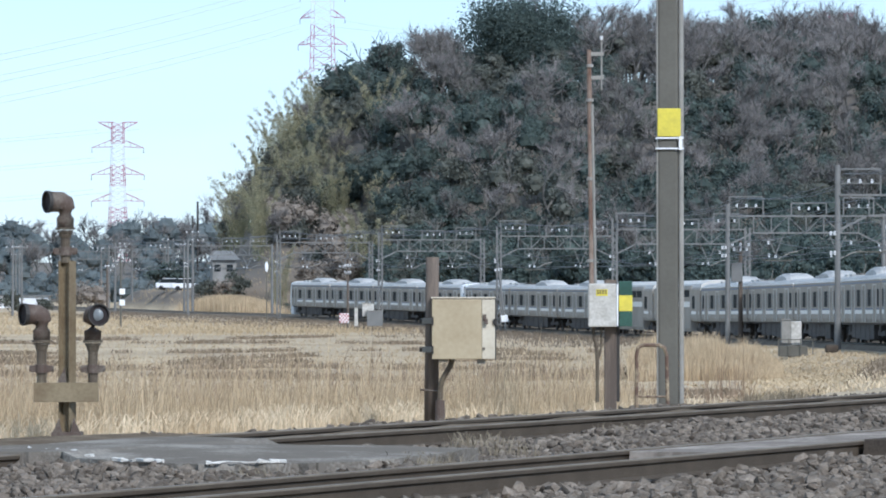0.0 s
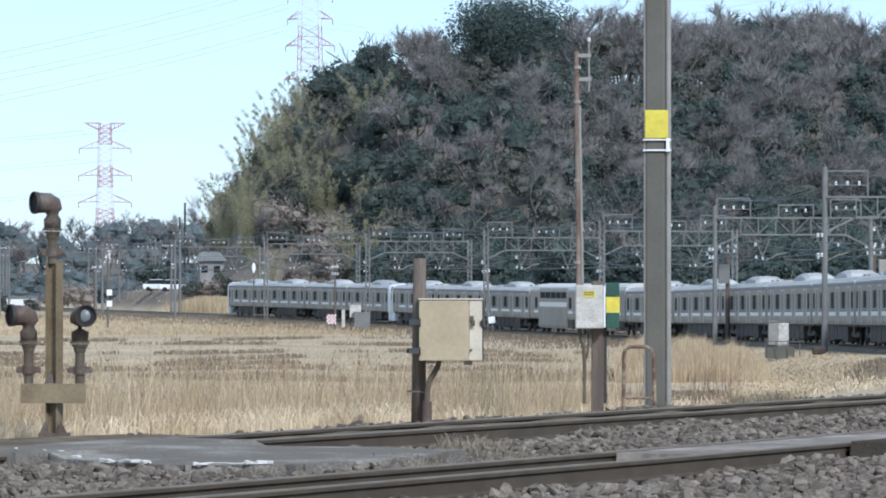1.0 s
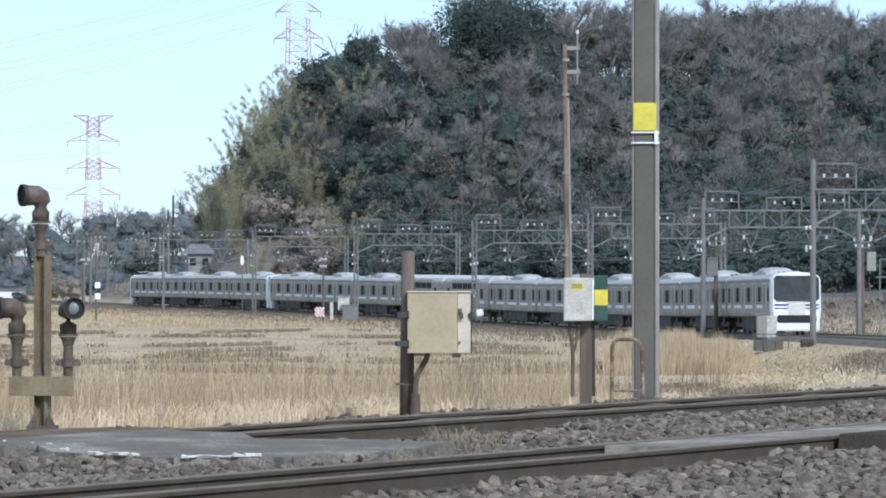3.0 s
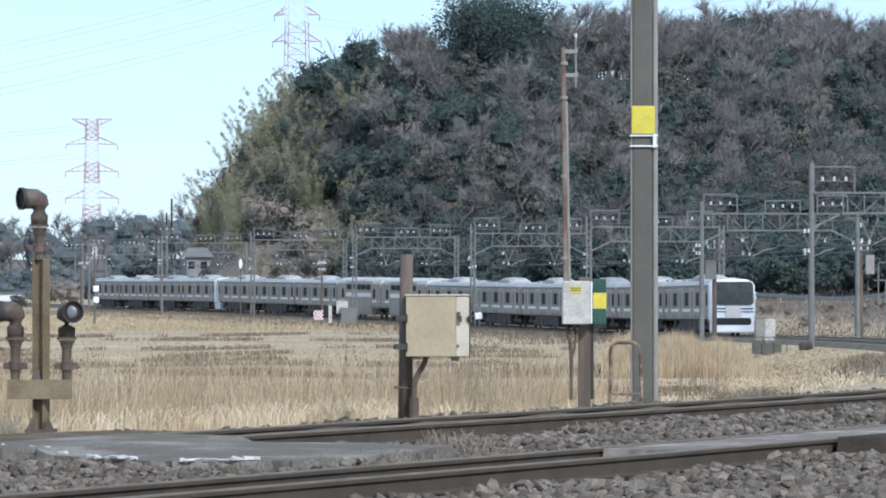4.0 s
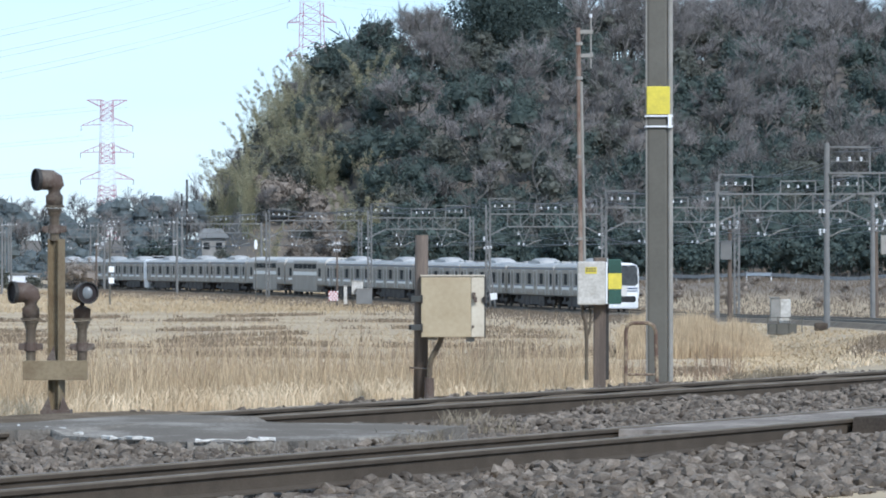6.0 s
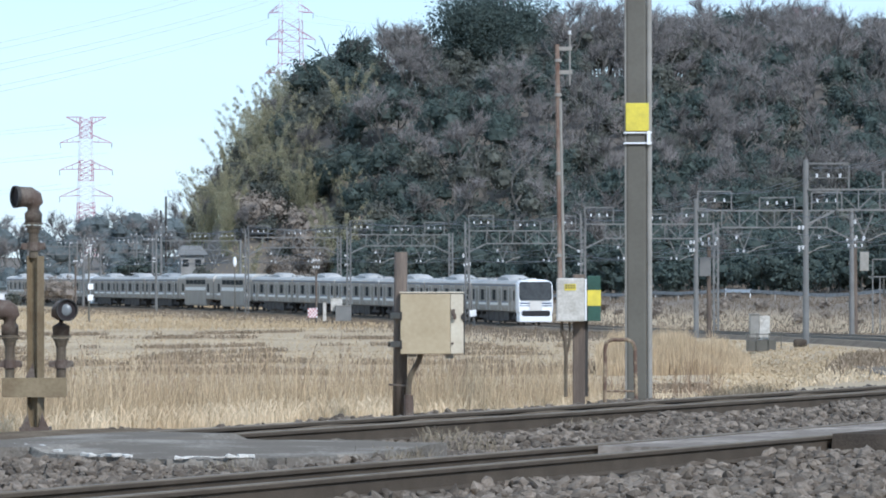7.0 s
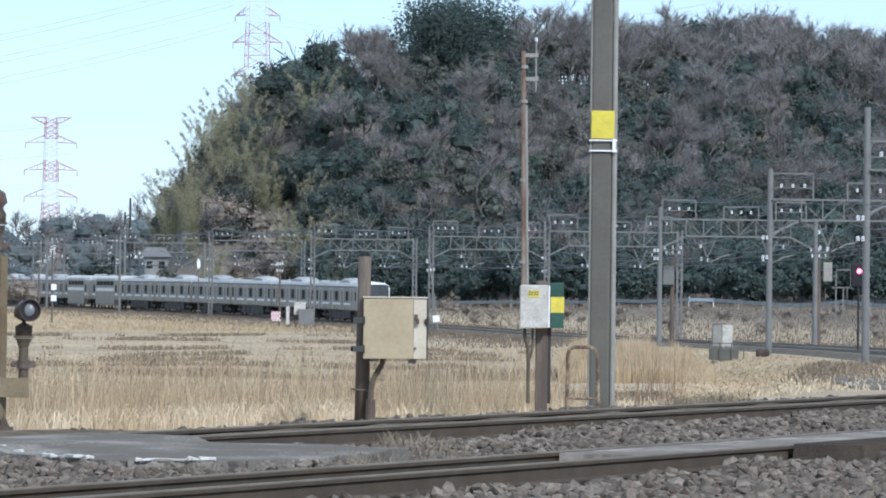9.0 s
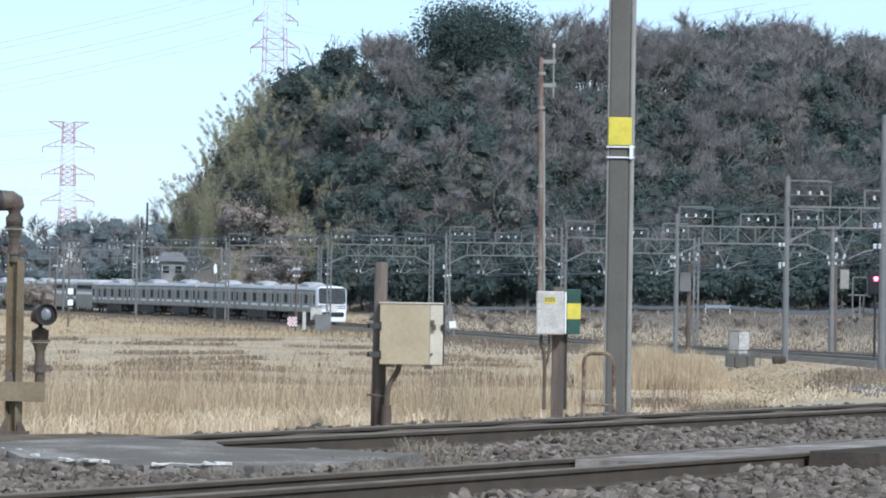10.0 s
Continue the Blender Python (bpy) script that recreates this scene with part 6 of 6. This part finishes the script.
    rod(bm, (0.02, -0.16, 4.5), (0.02, -0.13, 4.5), 0.13, n=16)
    part("red_lamp", bm, glow("lit_red_lamp", (1.0, 0.05, 0.10), 9.0), hd, "glowing red lamp")
    bm = bm_new()
    rod(bm, (0.02, -0.17, 4.5), (0.02, -0.161, 4.5), 0.055, n=12)
    part("lamp_core", bm, glow("lamp_core", (1.0, 0.75, 0.75), 9.0), hd)
    bm = bm_new()
    for a, b in (((-0.6, 0, 2.6), (0.5, 0, 2.6)), ((-0.6, 0, 2.6), (-0.6, 0, 3.6)), ((0.5, 0, 2.6), (0.5, 0, 3.6))):
        bar(bm, a, b, 0.08)
    part("ladder_cage", bm, M_GREYPOLE, p)


def build_guard_fence():
    t = thing("guard_fence", "long grey roadside guard fence with one white stretch", "fence")
    ss = list(np.arange(96, 262, 8.0))
    for k, s in enumerate(ss):
        p = line(s, 29)
        z = float(ground_height(np.array([p.x]), np.array([p.y]))[0])
        bm = bm_new()
        bar(bm, (p.x, p.y, z - 0.4), (p.x, p.y, z + 0.9), 0.09)
        part("post", bm, M_TWHITE if 152 <= s <= 160 else M_CONCRETE, t)
        if k + 1 < len(ss):
            q = line(ss[k + 1], 29)
            z2 = float(ground_height(np.array([q.x]), np.array([q.y]))[0])
            for h, w in ((0.68, 0.3),):
                bm = bm_new()
                bar(bm, (p.x, p.y - 0.1, z + h), (q.x, q.y - 0.1, z2 + h), 0.06, w)
                part("beam", bm, M_TWHITE if 152 <= s < 160 else M_CONCRETE, t)


def pylon(x, y, z, h, arms, width, turn, label):
    """A lattice power pylon in red and white bands; arms are (height, half-length)."""
    t = thing("power_pylon", label, "pylon", upright(x, y, z, turn), "power pylons")
    red = bpy.data.materials.get("pylon_red") or mat("pylon_red", (0.42, 0.17, 0.20), 0.7, 0, (0.36, 0.16, 0.19), 1, 0.4, 5, 0)
    whi = bpy.data.materials.get("pylon_white") or mat("pylon_white", (0.72, 0.73, 0.74), 0.6, 0, (0.62, 0.62, 0.63), 1, 0.4, 5, 0)
    n = 32

    def half(zz):
        f = zz / h
        return width * (0.5 - 0.5 * f + 0.225 * f * f)
    for k in range(n):
        z0, z1 = h * k / n, h * (k + 1) / n
        a, b = half(z0), half(z1)
        tone = red if (k // 4) % 2 == 1 else whi
        for sx, sy in ((-1, -1), (1, -1), (1, 1), (-1, 1)):
            part("leg", bar(bm_new(), (sx * a, sy * a, z0), (sx * b, sy * b, z1), 0.15), tone, t)
        for s in (-1, 1):
            part("brace", bar(bm_new(), (-a, s * a, z0), (b, s * b, z1), 0.10), tone, t)
            part("brace", bar(bm_new(), (a, s * a, z0), (-b, s * b, z1), 0.10), tone, t)
            part("brace", bar(bm_new(), (s * a, -a, z0), (s * b, b, z1), 0.10), tone, t)
        part("brace", bar(bm_new(), (-a, -a, z0), (a, -a, z0), 0.15), tone, t)
    for zz, w in arms:
        c = half(zz)
        for s in (-1, 1):
            bm = bm_new()
            if zz > h - 3:
                for sy in (-1, 1):
                    bar(bm, (s * c, sy * c, h), (s * w, 0, h), 0.2)
                    bar(bm, (s * c, sy * c, h - 2.2), (s * w, 0, h), 0.16)
                for f in (0.25, 0.5, 0.75):
                    bar(bm, (s * (c + (w - c) * f), 0, h), (s * (c + (w - c) * f), 0, h - 2.2 * (1 - f)), 0.12)
                part("cross_arm", bm, red, t)
                continue
            for sy in (-1, 1):
                bar(bm, (s * c, sy * c, zz), (s * w, 0, zz - 0.3), 0.16)
                bar(bm, (s * c, sy * c, zz + 2.2), (s * w, 0, zz - 0.3), 0.14)
            for f in (0.35, 0.65):
                bar(bm, (s * (c + (w - c) * f), 0, zz), (s * (c + (w - c) * f), 0, zz + 2.2 * (1 - f)), 0.12)
            part("cross_arm", bm, red, t)
        for s in (-1, 1) if zz <= h - 3 else ():
            bm = bm_new()
            rod(bm, (s * w, 0, zz - 2.0), (s * w, 0, zz - 0.3), 0.1, n=6)
            part("insulator_string", bm, M_GREYPOLE, t)
    return t


def build_power_line():
    arms = ((51.4, 6.4), (46.0, 8.2), (37.4, 8.4), (29.0, 8.4))
    pylon(-110.2, 1500, -2.5, 53.8, arms, 8.0, 12, "red and white lattice power pylon beyond the woods")
    pylon(-43.0, 1420, -2.5, 107.0, ((106, 6.2), (96.0, 6.6), (89.0, 6.8), (82.5, 6.8), (74.5, 7.4), (64.5, 7.8), (54.5, 7.6)), 12.0, -8, "red and white lattice power pylon behind the hill")
    pylon(66.4, 850, 12.0, 37.0, ((35.2, 3.0), (31.5, 3.4), (27, 3.5)), 6.0, 0, "red and white lattice power pylon behind the hill")
    thin = mat("pale_power_wire", (0.62, 0.64, 0.66), 0.7, 0, None, 1, 0.2, 5, 0)
    for zz, w in ((79, 6.6), (70, 7.4), (60, 7.8), (50.5, 7.6)):
        for s in (-1, 1):
            a = Vector((-43.0 + s * w, 1420, zz))
            for b, sag in ((Vector((66.4 + s * 4, 850, zz - 26)), 6.0),):
                pts = [a + (b - a) * (k / 14) - Vector((0, 0, sag * 4 * (k / 14) * (1 - k / 14))) for k in range(15)]
                wire(pts, 0.03, "pale high-voltage power line across the sky", "power_line", thin)
            a = Vector((-110.2 + s * w, 1500, zz - 30))
            b = Vector((-420, 1500 + 200, zz - 24))
            pts = [a + (b - a) * (k / 14) - Vector((0, 0, 8 * 4 * (k / 14) * (1 - k / 14))) for k in range(15)]
            wire(pts, 0.04, "pale high-voltage power line across the sky", "power_line", thin)
    # paired conductors coming forward from the tall pylon's upper arms
    for zz, z1 in ((78.0, 42.4), (84.5, 47.4), (91.5, 52.2)):
        for gap in (0.0, -1.5):
            a, b = Vector((-49.8, 1420, zz + gap)), Vector((-115.8, 1100, z1 + gap))
            pts = [a + (b - a) * (k / 14) - Vector((0, 0, 1.2 * 4 * (k / 14) * (1 - k / 14))) for k in range(15)]
            wire(pts, 0.06, "paired grey high-voltage power line across the sky", "power_line", thin)


def build_far_left():
    # a small house at the foot of the hill
    z = float(ground_height(np.array([-31.3]), np.array([610.0]))[0])
    h = thing("small_house", "small pale house with a grey roof at the hill's foot", "house", upright(-31.3, 610, z + 0.9, 8))
    bm = bm_new()
    box(bm, -1.5, 1.5, -2, 2, -2.2, 3.1)
    part("wall", bm, mat("grey_house_wall", (0.30, 0.295, 0.28), 0.85, 0, (0.22, 0.215, 0.2), 0.8, 0.6, 8, 0.2), h)
    bm = bm_new()
    v = [bm.verts.new(p) for p in ((-2.0, -2.5, 3.1), (2.0, -2.5, 3.1), (2.0, 2.5, 3.1), (-2.0, 2.5, 3.1), (-1.2, 0, 4.3), (1.2, 0, 4.3))]
    for q in ((0, 1, 5, 4), (2, 3, 4, 5), (1, 2, 5), (3, 0, 4), (3, 2, 1, 0)):
        bm.faces.new([v[k] for k in q])
    part("roof", bm, M_GALV, h, "grey hipped roof")
    for x in (-0.9, 0.7):
        bm = bm_new()
        box(bm, x - 0.4, x + 0.4, -2.05, -2.003, 1.6, 2.5)
        part("window", bm, M_TGLASS, h)
    # parked white cars beyond the line
    for k, (x, y) in enumerate(((-36.2, 613), (-38.6, 620))):
        z = float(ground_height(np.array([x]), np.array([y]))[0])
        c = thing("parked_car", "small white car parked beyond the railway line", "car", upright(x, y, z, 6 - k * 14), "parked cars")
        bm = bm_new()
        box(bm, -1.9, 1.9, -0.8, 0.8, 0.3, 0.95, 0.12)
        body = part("body", bm, M_TWHITE, c)
        bm = bm_new()
        v = [bm.verts.new(p) for p in ((-1.5, -0.75, 0.93), (1.2, -0.75, 0.93), (1.2, 0.75, 0.93), (-1.5, 0.75, 0.93), (-1.0, -0.6, 1.5), (0.5, -0.6, 1.5), (0.5, 0.6, 1.5), (-1.0, 0.6, 1.5))]
        for q in ((0, 1, 5, 4), (1, 2, 6, 5), (2, 3, 7, 6), (3, 0, 4, 7)):
            bm.faces.new([v[j] for j in q])
        part("glasshouse", bm, M_TGLASS, c)
        bm = bm_new()
        box(bm, -1.05, 0.55, -0.62, 0.62, 1.49, 1.56, 0.03)
        part("roof", bm, M_TWHITE, c)
        for xx in (-1.15, 1.15):
            for s in (-1, 1):
                bm = bm_new()
                rod(bm, (xx, s * 0.82, 0.3), (xx, s * 0.62, 0.3), 0.3, n=14)
                part("wheel", bm, M_BLACK, c)
    # two slender chimneys over the far woods
    for x, top, r in ((-57.2, 17.8, 0.2), (-58.3, 14.8, 0.17)):
        z = float(ground_height(np.array([x]), np.array([1010.0]))[0])
        t = thing("chimney", "slender dark chimney rising over the distant woods", "chimney", upright(x, 1010, z), "far chimneys")
        bm = bm_new()
        rod(bm, (0, 0, -0.5), (0, 0, top - z), r * 1.3, r, 12)
        ch = part("stack", bm, M_EDGE, t)
        bm = bm_new()
        rod(bm, (0, 0, top - z), (0, 0, top - z + 0.25), r * 1.35, n=12)
        part("rim", bm, M_EDGE, ch)
    # a low white shed and yard fence
    z = float(ground_height(np.array([-66.0]), np.array([690.0]))[0])
    s = thing("white_shed", "long low white shed with a flat roof", "shed", upright(-67, 700, z))
    bm = bm_new()
    box(bm, -6, 5.5, -2, 2, -0.5, 1.7)
    part("wall", bm, M_TWHITE, s)
    bm = bm_new()
    box(bm, -6.3, 5.8, -2.3, 2.3, 1.704, 1.9)
    part("roof", bm, M_GALV, s)


build_grass()
build_woods()
build_far_tracks()
build_portals()
build_line_side()
build_guard_fence()
build_power_line()
build_far_left()
build_ballast()


motions()
